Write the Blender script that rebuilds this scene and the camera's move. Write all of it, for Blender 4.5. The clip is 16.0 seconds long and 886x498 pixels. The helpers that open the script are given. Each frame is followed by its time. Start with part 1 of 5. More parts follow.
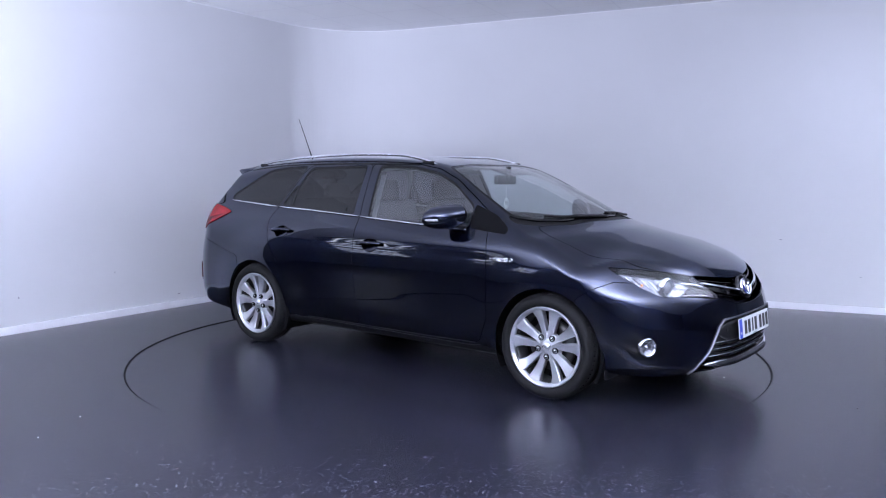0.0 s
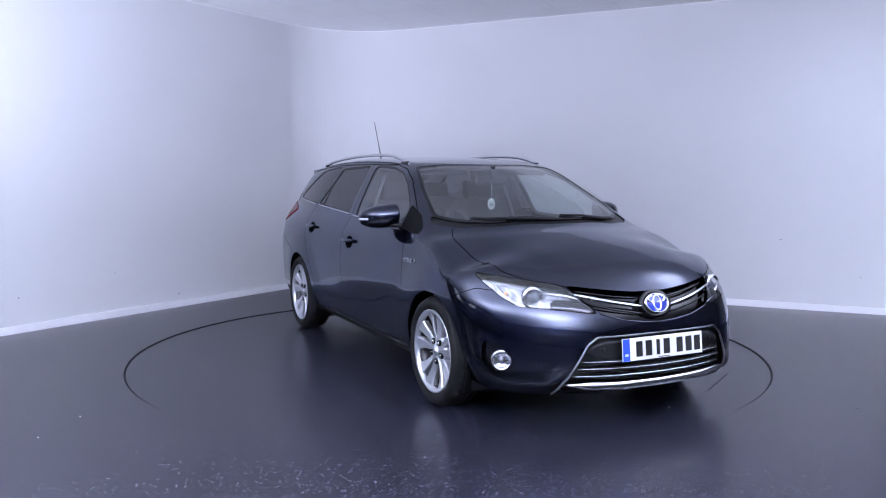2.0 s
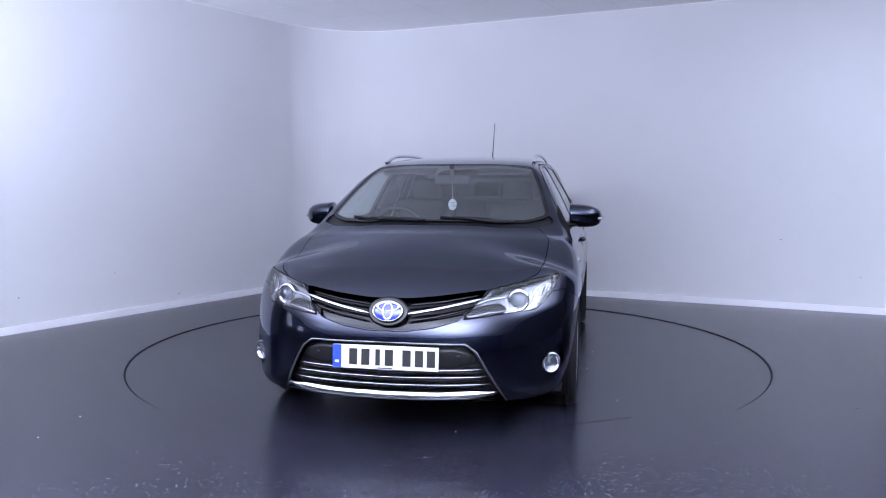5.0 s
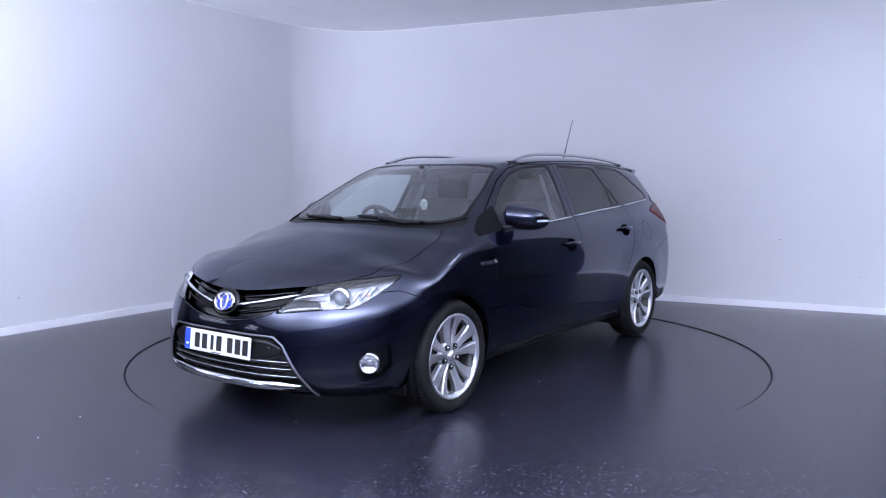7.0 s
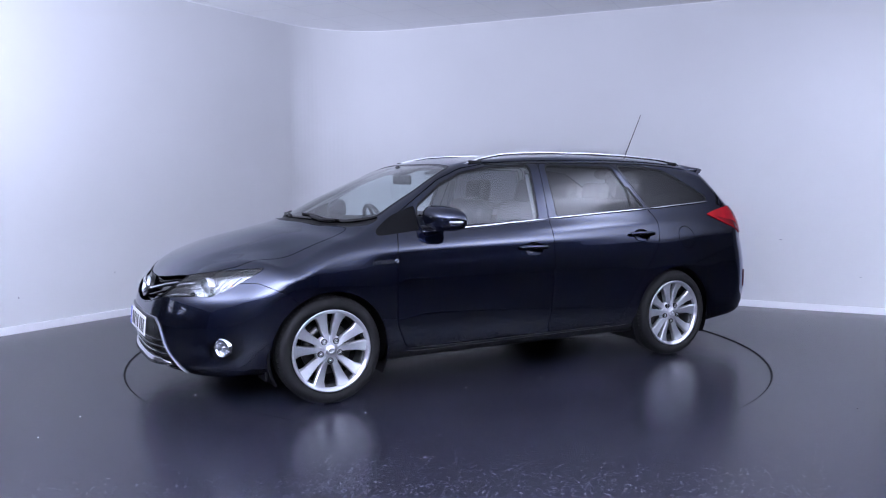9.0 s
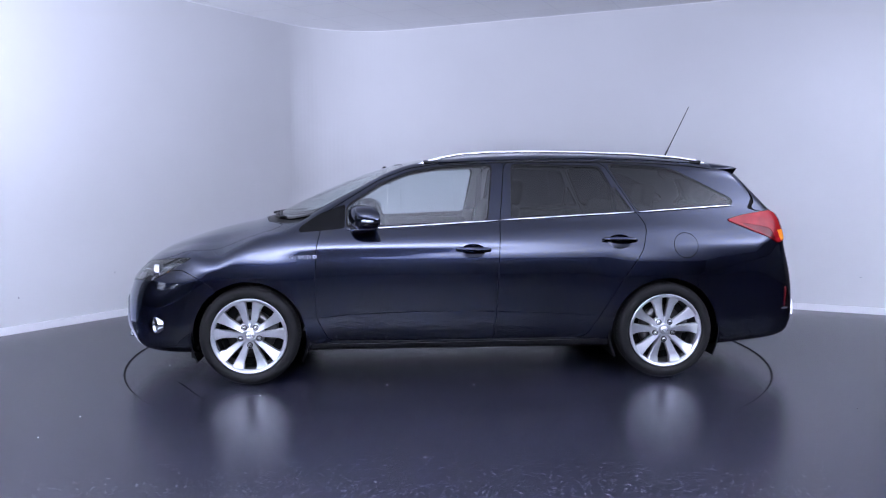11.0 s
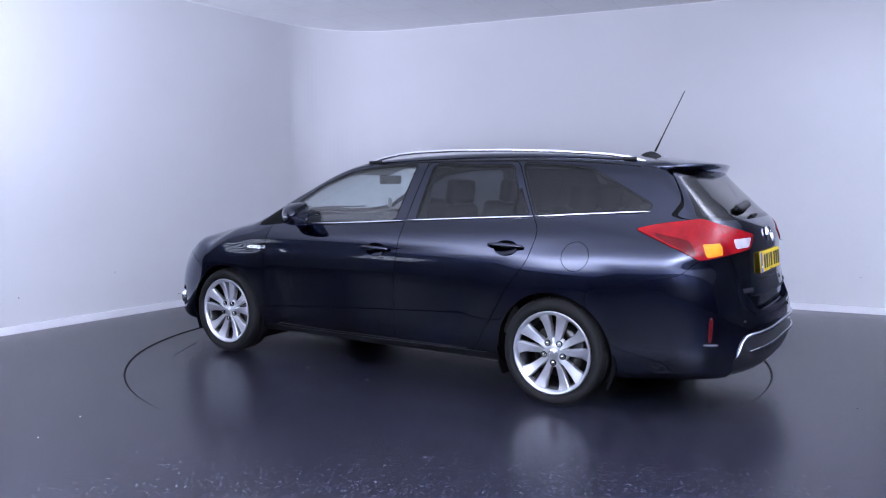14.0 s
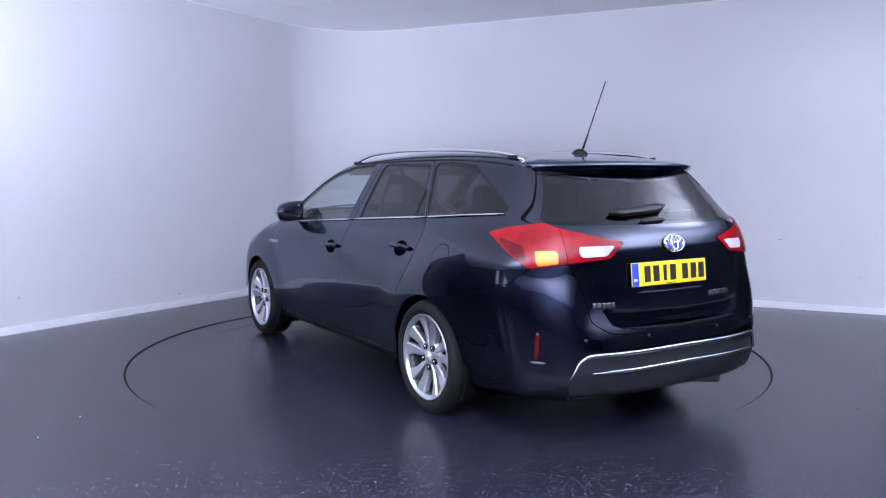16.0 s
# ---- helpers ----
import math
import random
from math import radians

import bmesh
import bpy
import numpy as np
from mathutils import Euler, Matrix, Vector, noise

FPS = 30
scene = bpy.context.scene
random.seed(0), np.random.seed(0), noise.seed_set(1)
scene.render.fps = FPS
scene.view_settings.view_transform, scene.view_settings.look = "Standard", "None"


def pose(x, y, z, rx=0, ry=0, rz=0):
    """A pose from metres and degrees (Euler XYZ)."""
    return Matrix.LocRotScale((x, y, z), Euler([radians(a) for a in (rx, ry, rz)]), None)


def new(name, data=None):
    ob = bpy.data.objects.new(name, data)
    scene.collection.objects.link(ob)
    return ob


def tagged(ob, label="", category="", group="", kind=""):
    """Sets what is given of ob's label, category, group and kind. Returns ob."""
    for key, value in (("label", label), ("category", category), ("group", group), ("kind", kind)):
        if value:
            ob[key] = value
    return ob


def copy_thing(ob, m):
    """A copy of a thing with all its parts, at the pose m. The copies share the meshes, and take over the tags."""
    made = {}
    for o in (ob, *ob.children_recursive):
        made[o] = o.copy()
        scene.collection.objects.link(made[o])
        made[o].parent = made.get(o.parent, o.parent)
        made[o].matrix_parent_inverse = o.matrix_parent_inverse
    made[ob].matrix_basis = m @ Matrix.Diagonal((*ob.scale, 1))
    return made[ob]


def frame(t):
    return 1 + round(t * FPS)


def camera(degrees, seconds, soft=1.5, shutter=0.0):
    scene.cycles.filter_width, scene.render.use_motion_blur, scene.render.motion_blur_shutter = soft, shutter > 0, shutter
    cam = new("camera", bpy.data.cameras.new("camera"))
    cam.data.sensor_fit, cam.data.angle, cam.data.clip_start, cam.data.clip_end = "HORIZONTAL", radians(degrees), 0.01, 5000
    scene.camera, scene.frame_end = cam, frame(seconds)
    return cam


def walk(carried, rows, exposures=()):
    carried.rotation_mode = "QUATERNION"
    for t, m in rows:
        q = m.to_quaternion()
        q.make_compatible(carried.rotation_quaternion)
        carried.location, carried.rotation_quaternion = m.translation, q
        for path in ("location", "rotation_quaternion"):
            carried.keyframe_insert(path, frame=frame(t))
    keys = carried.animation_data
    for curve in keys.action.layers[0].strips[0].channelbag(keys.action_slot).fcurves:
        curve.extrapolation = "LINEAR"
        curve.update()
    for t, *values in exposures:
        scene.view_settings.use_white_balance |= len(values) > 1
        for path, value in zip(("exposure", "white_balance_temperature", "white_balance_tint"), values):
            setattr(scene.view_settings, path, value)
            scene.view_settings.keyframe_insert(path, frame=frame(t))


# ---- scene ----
# the camera stands still on its tripod; the car and the turntable turn before it
cam = camera(58.393, 16.0, soft=1.1)
EYE = pose(0, 0, 1.268, 90 - 5.071, 0, 0)
walk(cam, [(0, EYE), (16, EYE)], exposures=[(0, 0.0), (16, 0.0)])

HUB = Vector((0.0326, 5.843, 0))   # the turntable's axis
SHIFT = Vector((-0.0095, 0.1193, 0))   # the car's place on the turntable


def angle(t):
    """The turntable's angle in degrees."""
    return -38.979 - 12.4427 * t + 0.00516 * (t - 8) ** 2


# ---- light ----
world = bpy.data.worlds.new("world")
scene.world = world
world.use_nodes = True
world.node_tree.nodes["Background"].inputs[0].default_value = (0.55, 0.62, 0.8, 1)
world.node_tree.nodes["Background"].inputs[1].default_value = 0.05


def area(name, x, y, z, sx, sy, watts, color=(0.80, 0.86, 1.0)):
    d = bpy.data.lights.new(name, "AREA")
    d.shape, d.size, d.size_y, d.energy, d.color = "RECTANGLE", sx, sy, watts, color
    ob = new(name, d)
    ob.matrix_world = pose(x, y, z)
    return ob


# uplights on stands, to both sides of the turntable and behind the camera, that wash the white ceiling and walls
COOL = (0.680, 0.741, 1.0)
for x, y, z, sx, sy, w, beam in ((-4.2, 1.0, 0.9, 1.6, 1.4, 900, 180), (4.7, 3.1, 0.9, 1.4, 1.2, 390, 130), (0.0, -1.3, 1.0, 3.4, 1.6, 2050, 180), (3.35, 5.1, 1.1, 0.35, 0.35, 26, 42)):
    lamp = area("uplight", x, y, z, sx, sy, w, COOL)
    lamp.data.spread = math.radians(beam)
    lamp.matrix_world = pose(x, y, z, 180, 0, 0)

# an added, unseen narrow lamp that brightens the wall beside it
wash = area("wall_fill", -4.5, 3.7, 1.7, 0.5, 0.9, 29, COOL)
wash.data.spread = math.radians(70)
wash.matrix_world = Matrix.Translation((-4.5, 3.7, 1.7)) @ Vector((1.55, 3.6, 0.25)).to_track_quat("-Z", "Y").to_matrix().to_4x4()

# ---- materials ----


def material(name, color, rough=0.5, metal=0.0, coat=0.0, vary=0.0, scale=8.0, bump=0.0, bump_scale=60.0, rough_vary=0.0):
    m = bpy.data.materials.new(name)
    m.use_nodes = True
    nt = m.node_tree
    b = nt.nodes["Principled BSDF"]
    b.inputs["Base Color"].default_value = (*color, 1)
    b.inputs["Roughness"].default_value = rough
    b.inputs["Metallic"].default_value = metal
    b.inputs["Coat Weight"].default_value = coat
    b.inputs["Coat Roughness"].default_value = 0.03
    co = nt.nodes.new("ShaderNodeTexCoord")
    if vary or rough_vary:
        n = nt.nodes.new("ShaderNodeTexNoise")
        n.inputs["Scale"].default_value, n.inputs["Detail"].default_value = scale, 6
        nt.links.new(co.outputs["Object"], n.inputs["Vector"])
        if vary:
            r = nt.nodes.new("ShaderNodeMapRange")
            r.inputs["From Min"].default_value, r.inputs["From Max"].default_value = 0.2, 0.8
            r.inputs["To Min"].default_value, r.inputs["To Max"].default_value = 1 - vary, 1 + vary
            nt.links.new(n.outputs["Fac"], r.inputs["Value"])
            v = nt.nodes.new("ShaderNodeVectorMath")
            v.operation = "SCALE"
            v.inputs[0].default_value = color
            nt.links.new(r.outputs["Result"], v.inputs["Scale"])
            nt.links.new(v.outputs["Vector"], b.inputs["Base Color"])
        if rough_vary:
            r = nt.nodes.new("ShaderNodeMapRange")
            r.inputs["From Min"].default_value, r.inputs["From Max"].default_value = 0.2, 0.8
            r.inputs["To Min"].default_value, r.inputs["To Max"].default_value = rough - rough_vary, rough + rough_vary
            nt.links.new(n.outputs["Fac"], r.inputs["Value"])
            nt.links.new(r.outputs["Result"], b.inputs["Roughness"])
    if bump:
        n = nt.nodes.new("ShaderNodeTexNoise")
        n.inputs["Scale"].default_value, n.inputs["Detail"].default_value = bump_scale, 5
        nt.links.new(co.outputs["Object"], n.inputs["Vector"])
        k = nt.nodes.new("ShaderNodeBump")
        k.inputs["Strength"].default_value, k.inputs["Distance"].default_value = bump, 0.004
        nt.links.new(n.outputs["Fac"], k.inputs["Height"])
        nt.links.new(k.outputs["Normal"], b.inputs["Normal"])
    return m


def glass(name, tint, ior=1.6, gloss=1.0):
    """A thin tinted pane: it lets light through and mirrors by its angle."""
    m = bpy.data.materials.new(name)
    m.use_nodes = True
    nt = m.node_tree
    nt.nodes.clear()
    out = nt.nodes.new("ShaderNodeOutputMaterial")
    mix = nt.nodes.new("ShaderNodeMixShader")
    tr = nt.nodes.new("ShaderNodeBsdfTransparent")
    gl = nt.nodes.new("ShaderNodeBsdfGlossy")
    # the share mirrored grows with the angle, alike from both sides of the pane
    lw = nt.nodes.new("ShaderNodeLayerWeight")
    lw.inputs["Blend"].default_value = 0.5
    pw = nt.nodes.new("ShaderNodeMath")
    pw.operation = "POWER"
    pw.inputs[1].default_value = 4.5
    nt.links.new(lw.outputs["Facing"], pw.inputs[0])
    fr = nt.nodes.new("ShaderNodeMath")
    fr.operation = "MULTIPLY_ADD"
    f0 = 1.6 * ((ior - 1) / (ior + 1)) ** 2
    fr.inputs[1].default_value, fr.inputs[2].default_value = 0.95 - f0, f0
    nt.links.new(pw.outputs[0], fr.inputs[0])
    gl.inputs["Roughness"].default_value = 0.015
    tr.inputs["Color"].default_value = (*tint, 1)
    gl.inputs["Color"].default_value = (gloss, gloss, gloss, 1)
    nt.links.new(fr.outputs[0], mix.inputs[0])
    nt.links.new(tr.outputs["BSDF"], mix.inputs[1])
    nt.links.new(gl.outputs["BSDF"], mix.inputs[2])
    nt.links.new(mix.outputs["Shader"], out.inputs["Surface"])
    return m


WALL = material("wall_paint", (0.64, 0.64, 0.65), 0.75, vary=0.025, scale=1.3, bump=0.12, bump_scale=14)
DIM_WALL = material("grey_partition", (0.060, 0.060, 0.066), 0.8, vary=0.05, scale=1.5, bump=0.1, bump_scale=14)
CEIL = material("ceiling_tile", (0.90, 0.90, 0.91), 0.85, vary=0.02, scale=3, bump=0.2, bump_scale=120)
JOINT = material("ceiling_joint", (0.80, 0.80, 0.82), 0.8)
SCUFF = material("scuff_grey", (0.34, 0.34, 0.36), 0.7)
TRIM = material("trim_gloss", (0.90, 0.90, 0.92), 0.35, vary=0.02, scale=4)
FLOOR = material("vinyl_floor", (0.0078, 0.0075, 0.0130), 0.265, vary=0.30, scale=9.0, bump=0.008, bump_scale=140, rough_vary=0.010)
SEAM = material("seam_black", (0.008, 0.008, 0.009), 0.6)
PAINT = material("paint_blue_black", (0.0074, 0.0110, 0.0270), 0.21, metal=0.95, coat=1.0)
PAINT.node_tree.nodes["Principled BSDF"].inputs["Coat Roughness"].default_value = 0.015
PAINT.node_tree.nodes["Principled BSDF"].inputs["Specular Tint"].default_value = (0.45, 0.50, 0.65, 1)
BLACK = material("black_plastic", (0.007, 0.007, 0.008), 0.36, vary=0.15, scale=40)
RUBBER = material("tyre_rubber", (0.006, 0.006, 0.0065), 0.75, vary=0.2, scale=60)
ALLOY = material("alloy_silver", (0.57, 0.58, 0.61), 0.31, metal=0.8, vary=0.05, scale=30)
# the rim's inside: alloy darkened, its shade put into the colour
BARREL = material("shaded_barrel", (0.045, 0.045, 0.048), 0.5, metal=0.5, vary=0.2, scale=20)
DULL_FRAME = material("dull_frame", (0.22, 0.22, 0.235), 0.34, metal=0.9, vary=0.05, scale=40)
CHROME = material("chrome", (0.80, 0.81, 0.84), 0.10, metal=1.0)

def speckle(m, size, lo, hi, amount, chip):
    """Light chips strewn in the surface, in cells of the given size."""
    nt = m.node_tree
    b = nt.nodes["Principled BSDF"]
    co = nt.nodes.new("ShaderNodeNewGeometry")
    vo = nt.nodes.new("ShaderNodeTexVoronoi")
    vo.inputs["Scale"].default_value = 1 / size
    nt.links.new(co.outputs["Position"], vo.inputs["Vector"])
    sep = nt.nodes.new("ShaderNodeSeparateColor")
    nt.links.new(vo.outputs["Color"], sep.inputs["Color"])
    r = nt.nodes.new("ShaderNodeMapRange")
    r.inputs["From Min"].default_value, r.inputs["From Max"].default_value = lo, hi
    nt.links.new(sep.outputs["Red"], r.inputs["Value"])
    k = nt.nodes.new("ShaderNodeMath")
    k.operation = "MULTIPLY"
    k.inputs[1].default_value = amount
    nt.links.new(r.outputs["Result"], k.inputs[0])
    mix = nt.nodes.new("ShaderNodeMix")
    mix.data_type = "RGBA"
    old = b.inputs["Base Color"].links[0].from_socket
    nt.links.new(k.outputs[0], mix.inputs["Factor"])
    nt.links.new(old, mix.inputs["A"])
    mix.inputs["B"].default_value = (*chip, 1)
    nt.links.new(mix.outputs["Result"], b.inputs["Base Color"])


def lens(name, color, rough=0.08):
    m = material(name, color, rough, vary=0.35, scale=9)
    m.node_tree.nodes["Principled BSDF"].inputs["Specular IOR Level"].default_value = 0.28
    return m


speckle(FLOOR, 0.0068, 0.72, 1.0, 0.155, (0.24, 0.26, 0.36))
speckle(FLOOR, 0.0150, 0.84, 1.0, 0.060, (0.34, 0.31, 0.36))
speckle(FLOOR, 0.0060, 0.985, 1.0, 0.25, (0.40, 0.24, 0.16))
FLOOR.node_tree.nodes["Principled BSDF"].inputs["Specular IOR Level"].default_value = 0.29
RUBBER.node_tree.nodes["Principled BSDF"].inputs["Specular IOR Level"].default_value = 0.2
BLACK.node_tree.nodes["Principled BSDF"].inputs["Specular IOR Level"].default_value = 0.25
SEAM.node_tree.nodes["Principled BSDF"].inputs["Specular IOR Level"].default_value = 0.08
SEAM.node_tree.nodes["Principled BSDF"].inputs["Base Color"].default_value = (0.003, 0.003, 0.0035, 1)
GLOSS_BLACK = material("gloss_black", (0.004, 0.004, 0.005), 0.12)
GLOSS_BLACK.node_tree.nodes["Principled BSDF"].inputs["Specular IOR Level"].default_value = 0.3
GREY_PLASTIC = material("grey_plastic", (0.055, 0.056, 0.062), 0.42, vary=0.1, scale=40)
DISC = material("brake_steel", (0.065, 0.063, 0.063), 0.35, metal=0.8, vary=0.2, scale=12)
LINING = material("grey_lining", (0.42, 0.42, 0.43), 0.9, vary=0.06, scale=30)
SEAT = material("dark_seat_cloth", (0.030, 0.030, 0.034), 0.9, vary=0.25, scale=60, bump=0.3, bump_scale=220)
DASH = material("dash_plastic", (0.028, 0.028, 0.030), 0.7, vary=0.1, scale=50)
GLASS_CLEAR = glass("windscreen_glass", (0.86, 0.94, 0.93), 1.95)
GLASS_SIDE = glass("side_glass", (0.74, 0.80, 0.81), 1.75)
GLASS_DARK = glass("privacy_glass", (0.085, 0.09, 0.105), 1.38)
GLASS_LAMP = glass("lamp_cover", (0.92, 0.93, 0.95), 1.42)
LAMP_BOWL = material("lamp_reflector", (0.40, 0.405, 0.43), 0.20, metal=0.85, vary=0.8, scale=34)
LENS_RED = lens("red_lens", (0.235, 0.004, 0.008))
LENS_DARK = lens("reflex_red", (0.07, 0.003, 0.005))
INSERT = material("insert_plastic", (0.009, 0.0095, 0.012), 0.42, vary=0.12, scale=40)
LENS_DEEP = lens("deep_red_lens", (0.10, 0.002, 0.004))
LENS_AMBER = lens("amber_lens", (0.75, 0.26, 0.02))
LENS_CLEAR = lens("clear_lens", (0.50, 0.50, 0.54))
PLATE_WHITE = material("plate_white", (0.80, 0.80, 0.80), 0.4)
PLATE_YELLOW = material("plate_yellow", (0.80, 0.56, 0.02), 0.4)
PLATE_BLUE = material("plate_blue", (0.02, 0.06, 0.55), 0.4)
INK = material("plate_ink", (0.01, 0.01, 0.01), 0.5)
BADGE_BLUE = material("badge_blue", (0.02, 0.035, 0.30), 0.15, coat=0.8)
PAPER = material("white_card", (0.78, 0.79, 0.76), 0.8)
MIRROR = material("mirror_glass", (0.9, 0.9, 0.92), 0.02, metal=1.0)


def part(name, bm, mat, parent, label=""):
    me = bpy.data.meshes.new(name)
    bm.to_mesh(me)
    bm.free()
    ob = new(name, me)
    me.materials.append(mat)
    ob.parent = parent
    if label:
        ob["label"] = label
    return ob


def mesh(name, verts, faces, mat, parent=None, smooth=False):
    me = bpy.data.meshes.new(name)
    me.from_pydata([tuple(v) for v in verts], [], [tuple(f) for f in faces])
    me.materials.append(mat)
    me.update()
    if smooth:
        me.polygons.foreach_set("use_smooth", [True] * len(me.polygons))
    ob = new(name, me)
    ob.parent = parent
    return ob


def box(bm, c, s, bevel=0.01, m=None, seg=2):
    r = bmesh.ops.create_cube(bm, size=1, matrix=Matrix.Translation(c) @ (m or Matrix()) @ Matrix.Diagonal((*s, 1)))
    if bevel:
        es = list({e for v in r["verts"] for e in v.link_edges})
        bmesh.ops.bevel(bm, geom=es, offset=min(bevel, min(s) * 0.45), segments=seg, profile=0.6, affect="EDGES")


# ---- room ----
H = 3.0
FLOOR_Z = 0.011


def rounded_corner(a, c, b, r, n=14):
    """Points along the round corner c between the walls from a and to b."""
    a, c, b = Vector(a), Vector(c), Vector(b)
    u, v = (a - c).normalized(), (b - c).normalized()
    half = u.angle(v) / 2
    mid = c + (u + v).normalized() * (r / math.sin(half))
    p, q = c + u * (r / math.tan(half)), c + v * (r / math.tan(half))
    a0, a1 = math.atan2(*(p - mid).yx), math.atan2(*(q - mid).yx)
    turn = (a1 - a0 + math.pi) % (2 * math.pi) - math.pi
    return [mid + Vector((math.cos(a0 + turn * i / n), math.sin(a0 + turn * i / n))) * r for i in range(n + 1)]


L_END, CORNER, R_END = (-3.80, 5.873), (-1.271, 9.82), (4.25, 7.181)
BEND = rounded_corner(L_END, CORNER, R_END, 1.02, 28)


def offset_line(pts, d):
    out = []
    for i, p in enumerate(pts):
        n = Vector((0, 0))
        for a, b in ((pts[max(i - 1, 0)], p), (p, pts[min(i + 1, len(pts) - 1)])):
            if (b - a).length > 1e-9:
                e = (b - a).normalized()
                n += Vector((e.y, -e.x))
        out.append(p + n.normalized() * d)
    return out


def band(name, pts, d0, d1, z0, z1, mat, smooth=False):
    """An upright strip along pts, from d0 to d1 off the line, with its thickness."""
    a, b = offset_line(pts, d0), offset_line(pts, d1)
    v, f, n = [], [], len(pts)
    for p, q in zip(a, b):
        v += [(*p, z0), (*p, z1), (*q, z1), (*q, z0)]
    for i in range(n - 1):
        for k in range(4):
            f.append((4 * i + k, 4 * i + (k + 1) % 4, 4 * i + 4 + (k + 1) % 4, 4 * i + 4 + k))
    f += [(0, 1, 2, 3), tuple(4 * n - 4 + k for k in (3, 2, 1, 0))]
    return tagged(mesh(name, v, f, mat), kind="structure")


def setting():
    # the floor lies a little above the turntable, round whose edge it leaves a narrow gap
    n, r, v, f = 192, 2.249, [], []
    for i in range(n):
        a = 2 * math.pi * (i + 0.5) / n
        c, d = math.cos(a), math.sin(a)
        k = min((9 - HUB.x if c > 0 else 10 + HUB.x) / max(abs(c), 1e-9), (12 - HUB.y if d > 0 else 6 + HUB.y) / max(abs(d), 1e-9))
        v += [(HUB.x + c * r, HUB.y + d * r, FLOOR_Z), (HUB.x + c * k, HUB.y + d * k, FLOOR_Z)]
        j = (i + 1) % n
        f.append((2 * i, 2 * i + 1, 2 * j + 1, 2 * j))
    for x, y in ((9, 12), (-10, 12), (-10, -6), (9, -6)):
        a = math.atan2(y - HUB.y, x - HUB.x) % (2 * math.pi)
        i = int(math.floor(a * n / (2 * math.pi) - 0.5)) % n
        v.append((x, y, FLOOR_Z))
        f.append((2 * i + 1, len(v) - 1, 2 * ((i + 1) % n) + 1))
    tagged(mesh("floor", v, f, FLOOR), "dark grey speckled vinyl floor with a dull shine", "floor", kind="structure")
    c = mesh("ceiling", [(-10, -6, H), (9, -6, H), (9, 12, H), (-10, 12, H), (-10, -6, H + .1), (9, -6, H + .1), (9, 12, H + .1), (-10, 12, H + .1)],
             [(3, 2, 1, 0), (4, 5, 6, 7), (0, 1, 5, 4), (1, 2, 6, 5), (2, 3, 7, 6), (3, 0, 4, 7)], CEIL)
    tagged(c, "white suspended ceiling of mineral tiles", "ceiling", kind="structure")
    v, f = [], []
    along, across = Vector((1, -0.478, 0)).normalized(), Vector((0.478, 1, 0)).normalized()
    for d, e in ((along, across), (across, along)):
        for i in range(-8, 9):
            c, k = Vector((0.35, 8.0, H - 0.0025)) + e * (0.6 * i), len(v)
            v += [c + d * 5 + e * 0.004, c - d * 5 + e * 0.004, c - d * 5 - e * 0.004, c + d * 5 - e * 0.004]
            f.append((k, k + 1, k + 2, k + 3))
    tagged(mesh("ceiling_joint", v, f, JOINT), "thin shadow joints between the ceiling tiles", "ceiling", kind="structure")
    back = [Vector(L_END), *BEND, Vector(R_END)]
    tagged(band("wall_back", back, 0, -0.15, 0, H, WALL), "white painted wall with a rounded corner", "wall")
    tagged(band("wall_front", [Vector((4.28, 7.31)), Vector((8.6, 7.31)), Vector((8.6, -5)), Vector((-9.4, -5)), Vector((-9.4, 6.8)), Vector((-3.95, 5.873))], 0, -0.15, 0, H, DIM_WALL), "dark grey partition wall", "wall")
    tagged(band("trim", back, 0.007, 0.001, H - 0.010, H - 0.001, JOINT), "thin grey shadow joint under the ceiling", "trim")
    tagged(band("baseboard", back, 0.018, 0.002, 0, 0.075, TRIM), "white painted skirting board", "baseboard")


setting()


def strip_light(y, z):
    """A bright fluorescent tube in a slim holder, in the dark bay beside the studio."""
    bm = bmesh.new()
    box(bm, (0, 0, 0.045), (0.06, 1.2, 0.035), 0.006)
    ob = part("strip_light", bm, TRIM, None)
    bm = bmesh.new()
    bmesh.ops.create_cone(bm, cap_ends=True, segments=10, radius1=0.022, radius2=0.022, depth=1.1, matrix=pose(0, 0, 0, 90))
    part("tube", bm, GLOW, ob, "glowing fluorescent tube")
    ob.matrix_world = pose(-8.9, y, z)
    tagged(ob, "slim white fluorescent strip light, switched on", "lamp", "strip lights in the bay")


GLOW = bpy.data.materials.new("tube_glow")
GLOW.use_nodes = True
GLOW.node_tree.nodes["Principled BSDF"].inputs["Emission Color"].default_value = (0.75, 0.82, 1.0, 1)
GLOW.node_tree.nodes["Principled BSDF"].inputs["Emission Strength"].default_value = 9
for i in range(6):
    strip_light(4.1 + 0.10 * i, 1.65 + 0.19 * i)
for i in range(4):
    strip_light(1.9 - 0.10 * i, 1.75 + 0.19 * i)


